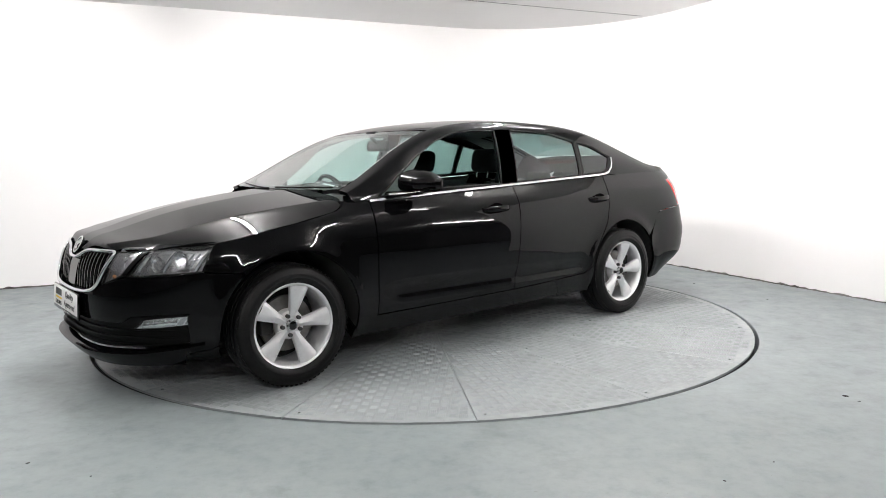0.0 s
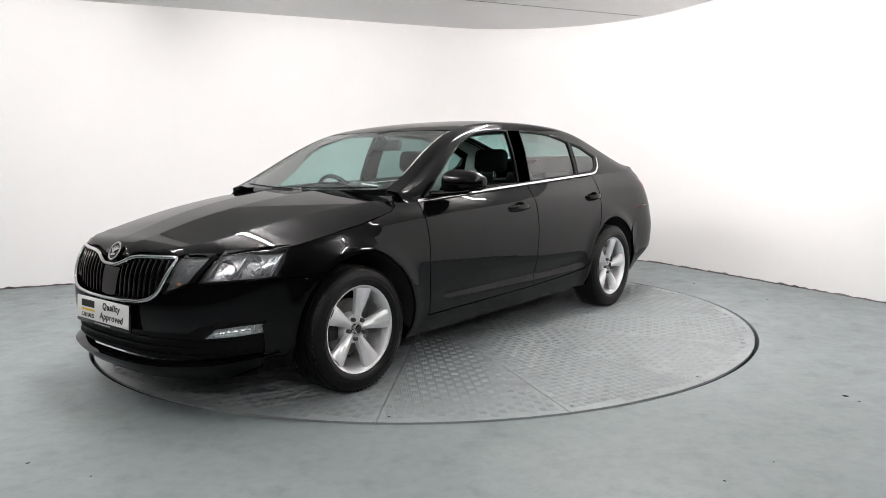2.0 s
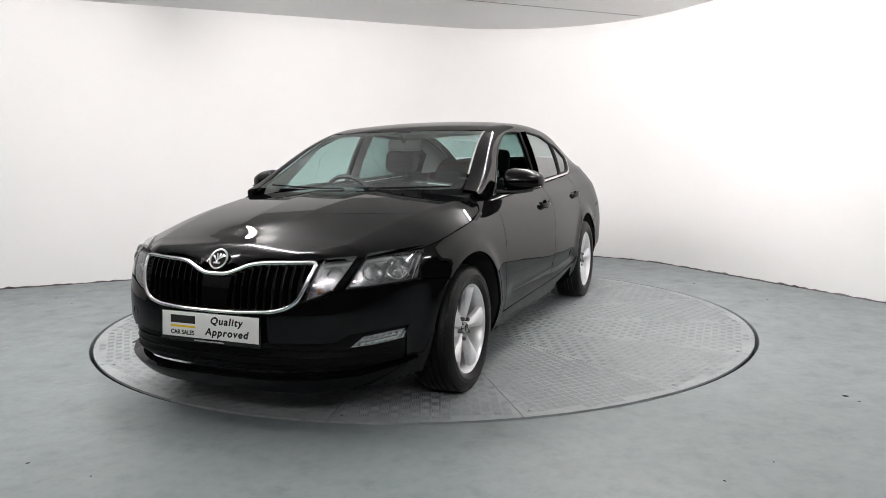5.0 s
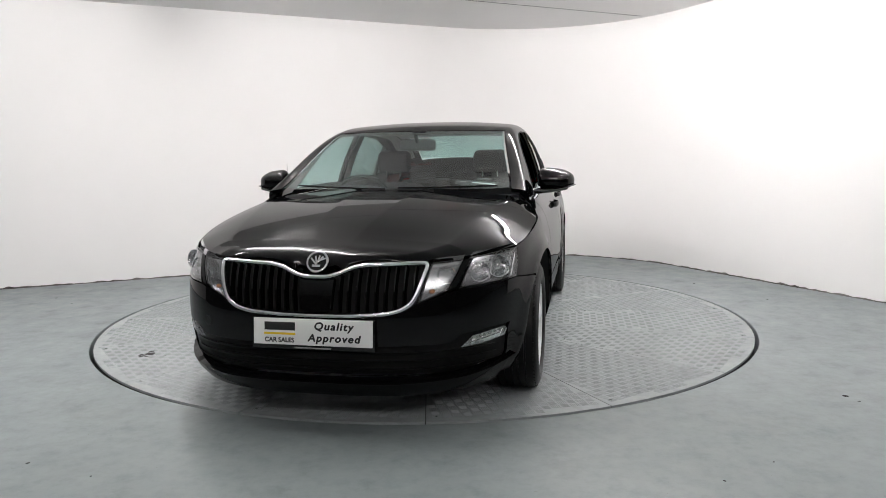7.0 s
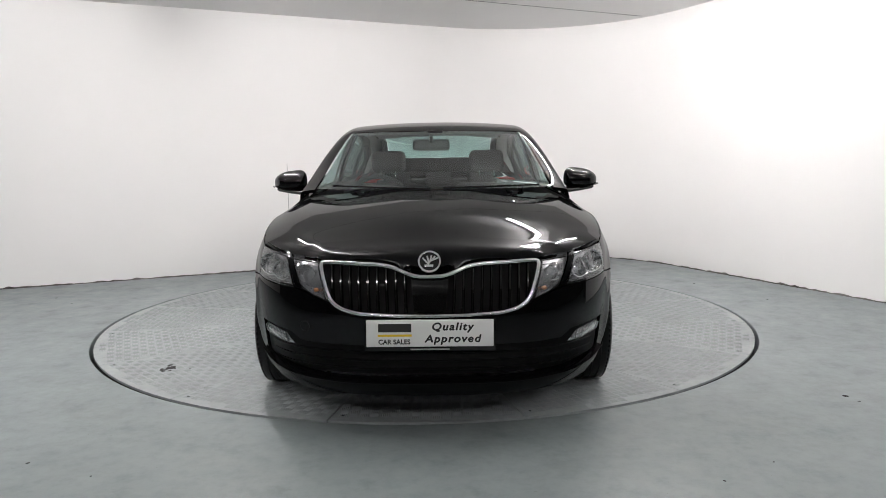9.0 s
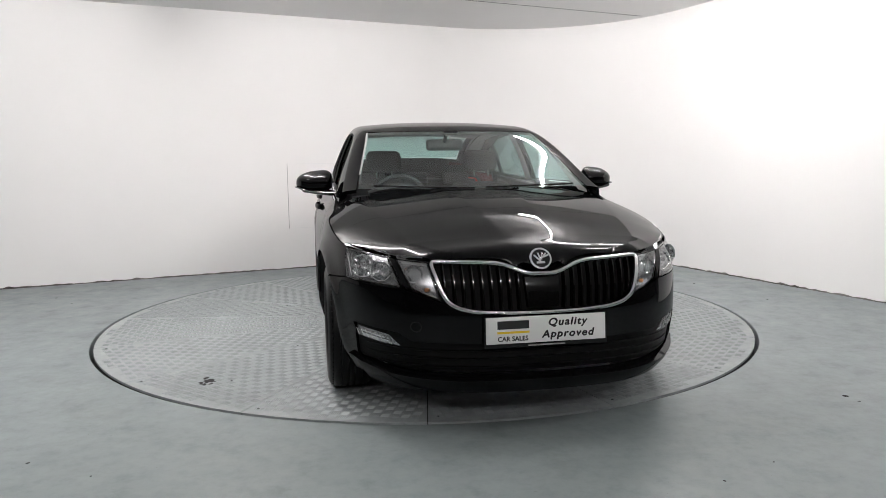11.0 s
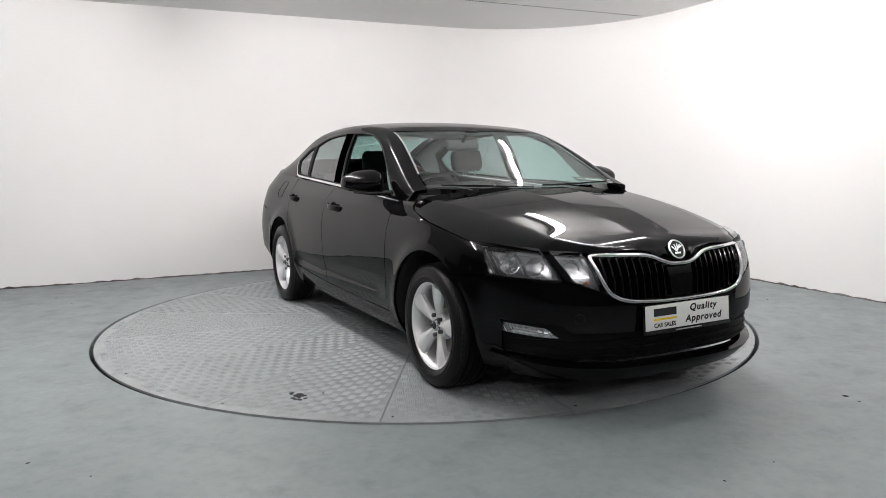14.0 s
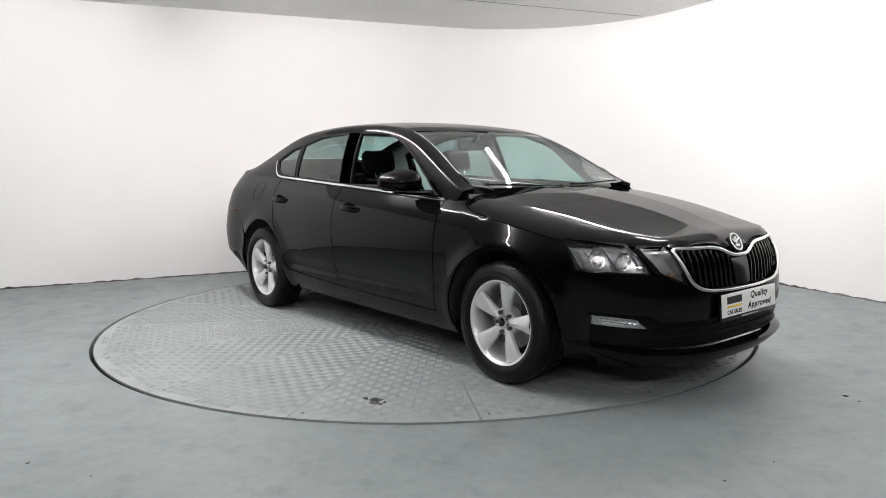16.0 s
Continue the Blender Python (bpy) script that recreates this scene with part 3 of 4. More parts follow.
def build_car():
    root = new("car")
    tagged(root, "glossy black five-door saloon car with silver alloy wheels", "car")
    # dark core behind the panel gaps
    for name, bm in (("underbody", box(0.0, 0, 0.30, 3.9, 1.25, 0.2, 0.04)), ("firewall", box(0.80, 0, 0.60, 0.06, 1.46, 0.56, 0.02))):
        part(name, bm, UNDER, root)
    for sg in (1, -1):
        S, C = side(sg), cabin(sg)
        inner = lambda x, z, sg=sg: (x, sg * (side_y(x, z) - 0.018), z)
        skin("door_frame", [(0.95, 0.24), (0.86, 0.93), (0.5, 0.92), (-1.22, 1.0), (-1.2, 0.75), (-0.98, 0.42), (-0.9, 0.24)], inner, SHUT, root, 0.06, 0)
        # fender
        top = [(0.955, 0.958), (0.975, 0.925), (1.0, 0.902), (1.05, 0.880)] + [(x, HOOD_EDGE(x)) for x in (1.15, 1.3, 1.5, 1.62, 1.712)]
        low = [(1.752, 0.69), (1.778, 0.632), (1.70, 0.622), (1.60, 0.615)]
        arch = arc_pts(HUB_X, 48, 180)
        fender = [(0.842 + GAP, 0.25)] + shifted(DOOR_FRONT, GAP) + [(0.86, 0.935), (0.90, 0.955)] + top + low + arch + [(HUB_X - ARCH_R, 0.23)]
        skin("fender", fender, S, PAINT, root)
        # doors
        belt_f = [(x, belt_z(x) - 0.012) for x in (-0.2, 0.1, 0.4, 0.7)]
        skin("front_door", shifted(DOOR_FRONT, -GAP)[::-1] + [(0.3, 0.313)] + shifted(DOOR_MID, GAP) + belt_f, S, PAINT, root)
        belt_r = [(x, belt_z(x) - 0.012) for x in (-1.15, -0.9, -0.6, -0.4)]
        skin("rear_door", shifted(DOOR_MID, -GAP)[::-1] + [(-0.55, 0.335)] + shifted(DOOR_REAR, GAP) + belt_r, S, PAINT, root)
        # sill
        skin("sill", [(0.99, 0.19), (0.985, 0.245), (0.845, 0.25), (0.845, 0.297), (0.3, 0.306), (-0.205, 0.315), (-0.55, 0.328), (-0.90, 0.343), (-0.96, 0.38), (-0.985, 0.40), (-0.995, 0.33), (-0.99, 0.215)], S, PAINT, root, depth=0.1)
        # quarter panel
        q = shifted(DOOR_REAR, -GAP) + [(-1.5, belt_z(-1.5)), (-1.8, belt_z(-1.8)), (-2.1, belt_z(-2.1)), (-2.2, belt_z(-2.2)), (-2.15, 0.985), (-2.035, 0.975), (-2.038, 0.95), (-2.10, 0.80), (-2.09, 0.770), (-1.95, 0.76), (-1.81, 0.744), (-1.755, 0.71), (-1.71, 0.62)]
        q += [(-HUB_X + ARCH_R * math.cos(radians(a)), HUB_Z + ARCH_R * math.sin(radians(a))) for a in range(142, 4, -6)] + [(-0.985, 0.40)]
        skin("quarter_panel", q, S, PAINT, root)
        # wheel arch liners
        for hx in (HUB_X, -HUB_X):
            v, f = [], []
            for k in range(25):
                w = math.pi * (k / 24) * 1.12 - 0.19
                x, z = hx + (ARCH_R + 0.006) * math.cos(w), HUB_Z + (ARCH_R + 0.006) * math.sin(w)
                v += [(x, sg * (side_y(x, max(z, 0.2)) - 0.012), z), (x, sg * 0.50, z)]
            f = [(2 * k, 2 * k + 1, 2 * k + 3, 2 * k + 2) for k in range(24)]
            put("arch_liner", mesh_from("arch_liner", v, f), UNDER, root)
            part("arch_wall", box(hx, sg * 0.5, 0.42, 0.76, 0.02, 0.56), UNDER, root)
    # hood
    edge = [(x, side_y(x, HOOD_EDGE(x)) - 0.004) for x in (1.07, 1.15, 1.3, 1.5, 1.62, 1.70)]
    nose = [(1.80, 0.722), (1.92, 0.612), (2.0, 0.535), (2.057, 0.455), (2.085, 0.35), (2.102, 0.22), (2.114, 0.15), (2.128, 0.09), (2.137, 0.05)]
    half = [(0.945, 0.0), (0.955, 0.35), (0.945, 0.60), (0.962, 0.695), (1.0, HOOD_SIDE(1.0) - 0.035), (1.03, HOOD_SIDE(1.03) - 0.014)] + edge + nose
    outline = half + [(2.138, 0.0)] + [(x, -y) for x, y in reversed(half[1:])]
    skin("hood", outline, hood, PAINT, root, 0.0125, 0.03)
    part("engine_bay", box(1.38, 0, 0.56, 0.85, 0.96, 0.34, 0.03), UNDER, root)
    build_front(root)
    build_cabin(root)
    build_rear(root)
    for hx in (HUB_X, -HUB_X):
        for sg in (1, -1):
            build_wheel(root, hx, sg)
    return root


CHROME_OUT = [(0.0, 0.668), (0.055, 0.668), (0.10, 0.682), (0.155, 0.706), (0.21, 0.715), (0.33, 0.719), (0.462, 0.722), (0.445, 0.66), (0.425, 0.60), (0.405, 0.562), (0.36, 0.535), (0.29, 0.520), (0.15, 0.512), (0.0, 0.510)]


def build_front(root):
    left = CHROME_OUT
    ring = [fy(*p) for p in left] + [fy(-y, z) for y, z in reversed(left[1:-1])]
    # bumper: below lamps and grille, down to the black intake, round to the wheel arches
    low = [(0.0, 0.388), (0.30, 0.388), (0.55, 0.392), (0.60, 0.425), (0.70, 0.434), (0.772, 0.436)]
    halfb = [fy(*p) for p in low] + [fx(1.852, 0.41), fx(1.842, 0.35), fx(1.836, 0.30), fx(1.83, 0.22), fx(1.80, 0.19), fx(1.69, 0.19)]
    halfb += [fx(x, z) for x, z in arc_pts(HUB_X, -3, 44, 10)] + [fx(1.61, 0.609), fx(1.70, 0.616), fx(1.782, 0.626)]
    halfb += [fy(0.74, 0.617), fy(0.66, 0.612), fy(0.575, 0.608), fy(0.52, 0.592), fy(0.42, 0.557)]
    halfb += [fy(0.36, 0.528), fy(0.29, 0.513), fy(0.15, 0.505)]
    outline = halfb + [fy(0, 0.503)] + mirrored(halfb[1:])
    skin("front_bumper", outline, front, PAINT, root, 0.035, 0.03)
    # strip of body colour between the lamps
    for sg in (1, -1):
        g = [fy(0.600, 0.728), fy(0.622, 0.730), fy(0.600, 0.68), fy(0.572, 0.618), fy(0.548, 0.612), fy(0.57, 0.66)]
        skin("lamp_divider", g if sg > 0 else mirrored(g), front, PAINT, root, 0.03, 0.01)
    # lower intake and lip
    rec = lambda u, z: tuple(Vector(front(u, z)) - Vector((0.03, 0, 0)))
    lowi = [fy(0, 0.262), fy(0.35, 0.262), fy(0.62, 0.272), fy(0.76, 0.295), fy(0.80, 0.32), fx(1.80, 0.45), fy(0.58, 0.45), fy(0.5, 0.41), fy(0.25, 0.40)]
    skin("lower_intake", lowi + [fy(0, 0.40)] + mirrored(lowi[1:]), rec, PLASTIC, root, 0.05, 0)
    for z, name in ((0.352, "intake_bar"), (0.318, "intake_bar"), (0.285, "intake_bar")):
        path = [front(fy(0.765 * (k / 16 - 1), z)[0], z) for k in range(33)]
        part(name, sweep(path, [(-0.045, -0.003), (-0.016, -0.004), (-0.014, 0.002), (-0.045, 0.003)]), PLASTIC, root)
    lip = [fy(0, 0.185), fy(0.45, 0.188), fy(0.70, 0.20), fx(1.84, 0.205), fx(1.828, 0.29), fy(0.785, 0.300), fy(0.74, 0.285), fy(0.62, 0.264), fy(0.35, 0.254)]
    lipmap = lambda u, z: tuple(Vector(front(u, z)) + Vector((0.018 * math.cos(u / FSCALE), 0.010 * math.sin(u / FSCALE), -0.020)))
    skin("bumper_lip", lip + [fy(0, 0.254)] + mirrored(lip[1:]), lipmap, PAINT, root, 0.035, 0.05)
    # round cover of the towing eye
    ring_t = []
    for k in range(24):
        u, z = fy(-0.53 + 0.021 * math.cos(2 * math.pi * k / 24), 0.455 + 0.021 * math.sin(2 * math.pi * k / 24))
        ring_t.append(Vector(front(u, z)) + Vector((0.0004, 0, 0)))
    part("tow_cover", sweep(ring_t, oval(0.0016, 0.0012, 6), True, (1, 0, 0)), SHUT, root)
    # grille
    deep = lambda u, z: tuple(Vector(front(u, z)) - Vector((0.06, 0, 0)))
    skin("grille_back", ring, deep, SHUT, root, 0.06, 0)
    path = [Vector(front(*p)) + Vector((0.004, 0, 0)) for p in ring]
    fine = []
    for a, b in zip(path, path[1:] + path[:1]):
        n = max(1, round((b - a).length / 0.012))
        fine += [a.lerp(b, k / n) for k in range(n)]
    for _ in range(4):
        fine = [(fine[i - 1] + fine[i] * 2 + fine[(i + 1) % len(fine)]) / 4 for i in range(len(fine))]
    part("grille_frame", sweep(fine, oval(0.0095, 0.009, 10), True, (1, 0, 0)), CHROME, root, "chrome grille surround")
    for sg in (1, -1):
        for k in range(9):
            y = 0.098 + k * 0.0385
            zt = np.interp(y, [0.09, 0.155, 0.21, 0.46], [0.672, 0.698, 0.706, 0.713])
            zb = np.interp(y, [0, 0.29, 0.36, 0.405, 0.45], [0.516, 0.526, 0.541, 0.566, 0.66])
            pts = []
            for j in range(7):
                z = zb + (zt - zb) * j / 6
                p = Vector(front(fy(y + 0.006 * (j / 6), z)[0], z))
                pts.append((p.x - 0.012 - 0.012 * (1 - j / 6), sg * p.y, p.z))
            part("grille_slat", sweep(pts, [(-0.0055, -0.03), (0.0055, -0.03), (0.006, 0.0), (0.003, 0.006), (-0.003, 0.006), (-0.006, 0.0)], False, (1, 0, 0)), GLOSSBLACK, root)
    c = [fy(0.076, 0.662), fy(0.072, 0.60), fy(0.066, 0.53), fy(0, 0.52)]
    skin("grille_centre", [fy(0, 0.658)] + c + mirrored(c[:-1]), lambda u, z: tuple(Vector(front(u, z)) - Vector((0.012, 0, 0))), GLOSSBLACK, root, 0.03, 0.03)
    # badge
    n = Vector((1, 0, 0.55)).normalized()
    m = Matrix.Translation(Vector((2.129, 0, 0.726))) @ n.to_track_quat("Z", "Y").to_matrix().to_4x4()
    badge = part("badge", lathe([(0, 0.002), (0.038, 0.003), (0.041, 0.0), (0.041, -0.006)], 40, "Z"), GLOSSBLACK, root, "round chrome emblem", at=m @ Matrix.Scale(1.12, 4))
    ringb = [(0.039 * math.cos(2 * math.pi * k / 40), 0.039 * math.sin(2 * math.pi * k / 40), 0.003) for k in range(40)]
    part("emblem_ring", sweep(ringb, oval(0.0045, 0.003, 8), True), CHROME, badge)
    # a plain fan of raised bars over a short shaft
    for k in range(5):
        part("emblem_bar", box(0, 0.012, 0.004, 0.0075, 0.036 - 0.003 * k, 0.004, 0.0018, m=Matrix.Translation((-0.006 + 0.004 * k, -0.008 + 0.003 * k, 0)) @ pose(0, 0, 0, 0, 0, 42 - 27 * k)), CHROME, badge)
    part("emblem_bar", box(-0.002, -0.017, 0.004, 0.034, 0.010, 0.004, 0.0018), CHROME, badge)
    build_lamps(root)
    build_plate(root)


def sunk(dp):
    """The nose's surface, set back by dp towards the car's middle."""
    def at(u, z):
        p = Vector(front(u, z))
        k = smoothstep(0.45, 0.8, abs(p.y))
        return (p.x - dp * (1 - 0.35 * k), p.y - math.copysign(dp * 0.75 * k, p.y), z)
    return at


def build_lamps(root):
    for sg in (1, -1):
        main = [fy(0.628, 0.730), fy(0.72, 0.742), fx(1.712, 0.750), fx(1.75, 0.69), fx(1.778, 0.630), fy(0.74, 0.622), fy(0.66, 0.617), fy(0.584, 0.615), fy(0.605, 0.67)]
        small = [fy(0.472, 0.717), fy(0.53, 0.721), fy(0.592, 0.725), fy(0.565, 0.66), fy(0.542, 0.616), fy(0.50, 0.592), fy(0.428, 0.566), fy(0.45, 0.64)]
        for shape, name in ((main, "headlight"), (small, "inner_headlight")):
            poly = shape if sg > 0 else mirrored(shape)
            lens = skin(name, poly, front, LENS, root, 0.03, 0.0, "clear headlight lens over chrome reflectors")
            lens.visible_shadow = False
            dp = 0.055 if name == "headlight" else 0.045
            skin("lamp_housing", poly, sunk(dp), LAMPDARK, lens, 0.03, -dp * 0.7)
            path = [Vector(front(*p)) - Vector((0.006, 0, 0)) for p in poly]
            part("lamp_rim", sweep(path, oval(0.004, 0.003, 6), True, (1, 0, 0)), GLOSSBLACK, lens)
        def bowl(y, z, r, depth, parent, mat):
            p = Vector(front(fy(y, z)[0], z))
            bm = lathe([(0.012, -depth), (r * 0.5, -depth * 0.75), (r * 0.8, -depth * 0.4), (r, 0), (r * 1.08, 0.002)], 16, "Z")
            turn_out = Vector((1, 0.25, 0)).normalized().to_track_quat("Z", "Y").to_matrix().to_4x4()
            ob = part("reflector", bm, mat, parent, smooth=False, at=Matrix.Translation((p.x - 0.03, sg * p.y, z)) @ (Matrix.Diagonal((1, sg, 1, 1)) @ turn_out @ Matrix.Diagonal((1, 1, 1, 1))))
            return ob
        bowl(0.725, 0.685, 0.047, 0.04, lens, REFLECTOR)
        bowl(0.655, 0.67, 0.040, 0.04, lens, REFLECTOR)
        bowl(0.53, 0.668, 0.036, 0.035, lens, REFLECTOR)
        for y in (0.765, 0.779, 0.793):
            pts = [Vector(front(fy(y - 0.02 + (z - 0.63) * 0.12, z)[0], z)) - Vector((0.022, 0, 0)) for z in (0.64, 0.665, 0.69, 0.712)]
            part("lamp_fin", sweep([(q.x, sg * q.y, q.z) for q in pts], oval(0.0025, 0.006, 6), up=(1, 0, 0)), REFLECTOR, lens)
        for y in (0.60, 0.69, 0.77):
            pts = [Vector(front(fy(y + (z - 0.63) * 0.12, z)[0], z)) - Vector((0.03, 0, 0)) for z in (0.633, 0.66, 0.69, 0.72)]
            part("lamp_fin", sweep([(q.x, sg * q.y, q.z) for q in pts], oval(0.004, 0.014, 8), up=(1, 0, 0)), REFLECTOR, lens)
        p = Vector(front(fy(0.48, 0.606)[0], 0.606))
        part("indicator_bulb", lathe([(0, -0.012), (0.007, -0.008), (0.009, 0), (0.007, 0.008), (0, 0.012)], 12), AMBER, lens, at=Matrix.Translation((p.x - 0.025, sg * p.y, p.z)))
        fog = [fy(0.588, 0.362), fy(0.66, 0.366), fy(0.765, 0.382), fx(1.868, 0.420), fy(0.70, 0.415), fy(0.632, 0.405)]
        poly = fog if sg > 0 else mirrored(fog)
        lens = skin("fog_light", poly, lambda u, z: tuple(Vector(front(u, z)) - Vector((0.012, 0, 0))), LENS, root, 0.03, 0, "clear fog light lens")
        lens.visible_shadow = False
        skin("lamp_housing", poly, lambda u, z: tuple(Vector(front(u, z)) - Vector((0.028, 0, 0))), LAMPDARK, lens, 0.03, 0)
        pts = [Vector(front(fy(y, z)[0], z)) - Vector((0.02, 0, 0)) for y, z in ((0.625, 0.378), (0.68, 0.386), (0.73, 0.394))]
        part("reflector", sweep([(p.x, sg * p.y, p.z) for p in pts], oval(0.006, 0.013, 10), up=(0, 0, 1)), REFLECTOR, lens)
        for k in range(8):
            y = 0.62 + 0.018 * k
            z0, z1 = 0.366 + 0.002 * k, 0.402 + 0.0015 * k
            ends = [Vector(front(fy(y + d, z)[0], z)) - Vector((0.016, 0, 0)) for z, d in ((z0, 0.0), (z1, 0.014))]
            part("lamp_fin", sweep([(p.x, sg * p.y, p.z) for p in ends], oval(0.0025, 0.004, 6), up=(1, 0, 0)), REFLECTOR, lens)


def lettering(text, size, x, y, parent, material, name, align="CENTER", squeeze=1.0, bold=0.0, shear=0.0, space=1.0):
    """Flat raised letters in the plane of their parent (local x to the right, y up)."""
    cu = bpy.data.curves.new(name, "FONT")
    cu.body, cu.size, cu.extrude, cu.align_x, cu.align_y, cu.offset = text, size, 0.0004, align, "CENTER", 0.0
    cu.shear, cu.space_character = shear, space
    tmp = new("tmp", cu)
    dg = bpy.context.evaluated_depsgraph_get()
    me = bpy.data.meshes.new_from_object(tmp.evaluated_get(dg))
    bpy.data.objects.remove(tmp)
    base, faces = [v.co.copy() for v in me.vertices], [tuple(p.vertices) for p in me.polygons]
    pts, polys = [], []
    for i, (dx, dy) in enumerate(((0, 0), (bold, 0), (-bold, 0), (0, bold), (0, -bold)) if bold else ((0, 0),)):
        polys += [tuple(k + len(pts) for k in f) for f in faces]
        pts += [(c.x * squeeze + dx, c.y + dy, c.z + 0.00012 * i) for c in base]
    return put(name, mesh_from(name, pts, polys, False), material, parent, at=pose(x, y, 0.0042))


def build_plate(root):
    m = Matrix.Translation((2.210, 0, 0.445)) @ Matrix(((0, 0, 1), (1, 0, 0), (0, 1, 0))).to_4x4() @ pose(0, 0, 0, -4)
    holder = part("plate_holder", box(0, -0.008, -0.004, 0.535, 0.132, 0.012, 0.004), GLOSSBLACK, root, "black holder of the dealer plate", at=m)
    part("dealer_plate", box(0, 0.0, 0.003, 0.518, 0.110, 0.002, 0.0008), PLATEWHITE, holder, "white dealer plate with black lettering")
    lettering("Quality", 0.043, 0.090, 0.025, holder, INK, "lettering", squeeze=1.12, bold=0.0017, shear=0.2, space=1.18)
    lettering("Approved", 0.043, 0.092, -0.024, holder, INK, "lettering", squeeze=1.12, bold=0.0017, shear=0.2, space=1.18)
    lettering("CAR SALES", 0.027, -0.145, -0.036, holder, INK, "lettering", bold=0.0009)
    # the maker's mark, kept as plain bars
    part("mark_bar", box(-0.143, 0.022, 0.0045, 0.135, 0.034, 0.0008), INK, holder, smooth=False)
    part("yellow_bar", box(-0.143, -0.009, 0.0045, 0.138, 0.009, 0.0008), YELLOW, holder, "yellow underline", smooth=False)
    part("mark_bar", box(0.0, -0.066, 0.0035, 0.16, 0.006, 0.0008), GREYINK, holder, smooth=False)


def build_cabin(root):
    for sg in (1, -1):
        C = cabin(sg)
        # side windows: front, rear, rear quarter
        def line(pts):
            return [(x, rail_v(z, x)) for x, z in pts]
        f_win = line([(0.765, 0.945), (-0.212, 0.990), (-0.258, 1.331), (-0.1, 1.331), (0.09, 1.312), (0.27, 1.252), (0.45, 1.155), (0.62, 1.045)])
        r_win = line([(-0.355, 0.998), (-1.005, 1.026), (-1.022, 1.05), (-1.03, 1.268), (-0.8, 1.318), (-0.405, 1.338)])
        q_win = line([(-1.045, 1.029), (-1.30, 1.046), (-1.36, 1.08), (-1.405, 1.155), (-1.22, 1.232), (-1.068, 1.262), (-1.055, 1.1)])
        frame_poly = [(0.915, 0.0), (0.5, 0.0), (-0.3, 0.0), (-0.9, 0.0), (-1.25, 0.0), (-1.5, 0.0), (-1.8, 0.0), (-2.05, 0.0), (-2.15, 0.0), (-2.15, 1.3), (-1.8, 1.3), (-1.5, 1.3), (-1.0, 1.3), (-0.3, 1.3), (0.2, 1.3), (0.6, 1.3), (0.955, 1.3), (0.94, 0.6)]
        glassy = [f_win, r_win, q_win]
        skin("side_frame", frame_poly, C, PAINT, root, 0.045, 0.02, holes=glassy)
        for poly, name, mat in ((f_win, "front_window", GLASS), (r_win, "rear_window", GLASSREAR), (q_win, "quarter_window", GLASSREAR)):
            g = skin(name, poly, C, mat, root, 0.06, 0, "green-tinted side glass" if mat == GLASS else "dark-tinted side glass", lift=-0.008)
            g.visible_shadow = False
            path = [Vector(C(*p)) for p in poly]
            fine = []
            for a, b in zip(poly, poly[1:] + poly[:1]):
                fine += [Vector(C(a[0] + (b[0] - a[0]) * k / 6, a[1] + (b[1] - a[1]) * k / 6)) for k in range(6)]
            part("window_seal", sweep(fine, [(-0.004, -0.01), (0.004, -0.01), (0.004, 0.0025), (-0.004, 0.0025)], True, (0, sg, 0.3)), SHUT, g)
        # chrome strip along the belt, turning up behind the quarter window
        path = [Vector(C(x, 0.012)) + Vector((0, sg * 0.004, 0)) for x in np.linspace(0.825, -1.24, 34)]
        path += [Vector(C(x, rail_v(z, x))) + Vector((0, sg * 0.004, 0)) for x, z in ((-1.30, 1.032), (-1.345, 1.045), (-1.385, 1.078), (-1.405, 1.11), (-1.42, 1.15))]
        part("chrome_strip", sweep(path, [(-0.007, -0.006), (0.007, -0.006), (0.007, 0.002), (0.0, 0.004), (-0.007, 0.002)], False, (0, sg, 0.4)), CHROME, root, "chrome waist strip")
        # black strips on the middle pillar
        skin("pillar_trim", line([(-0.220, 0.992), (-0.348, 0.998), (-0.398, 1.336), (-0.266, 1.334)]), C, GLOSSBLACK, root, 0.04, 0.004, lift=0.003)
        for x0, z0, nm in ((-0.066, 0.842, "door_handle"), (-1.097, 0.862, "door_handle")):
            y = side_y(x0, z0)
            path = [(x0 + 0.105 * (k / 10), sg * (side_y(x0, z0) + 0.004 + 0.028 * math.sin(math.pi * min(max((k + 10) / 20, 0.0), 1)) ** 0.5), z0 - 0.002 * k / 10 * 1.5) for k in range(-10, 11)]
            part(nm, sweep(path, oval(0.006, 0.017, 12)), PAINT, root)
            cup = lathe([(0, -0.0), (0.03, 0.001), (0.036, 0.003)], 24)
            part("handle_cup", cup, GLOSSBLACK, root, at=Matrix.Translation((x0, sg * (y + 0.001), z0 - 0.003)) @ Matrix.Diagonal((1.85, sg, 1.05, 1)))
        build_mirror(root, sg)
    C = cabin(1)
    both = lambda x, w: (x, w, C(x, top_v(w, x))[2])
    # roof
    def strip(xs, k):
        return [(x, RAIL_Y(x) * 0.90 * k) for x in xs]
    rx = [0.235, 0.0, -0.3, -0.6, -0.9, -1.15]
    half = [(0.275, 0.0), (0.272, 0.2), (0.262, 0.4)] + strip(rx, 0.999)[0:]
    skin("roof", half + [(-1.16, 0.3), (-1.165, 0.0), (-1.16, -0.3)] + [(x, -y) for x, y in reversed(half[1:])], both, PAINT, root, 0.05, 0.02)
    # windscreen and rear screen
    wx = [0.945, 0.8, 0.6, 0.4, 0.30]
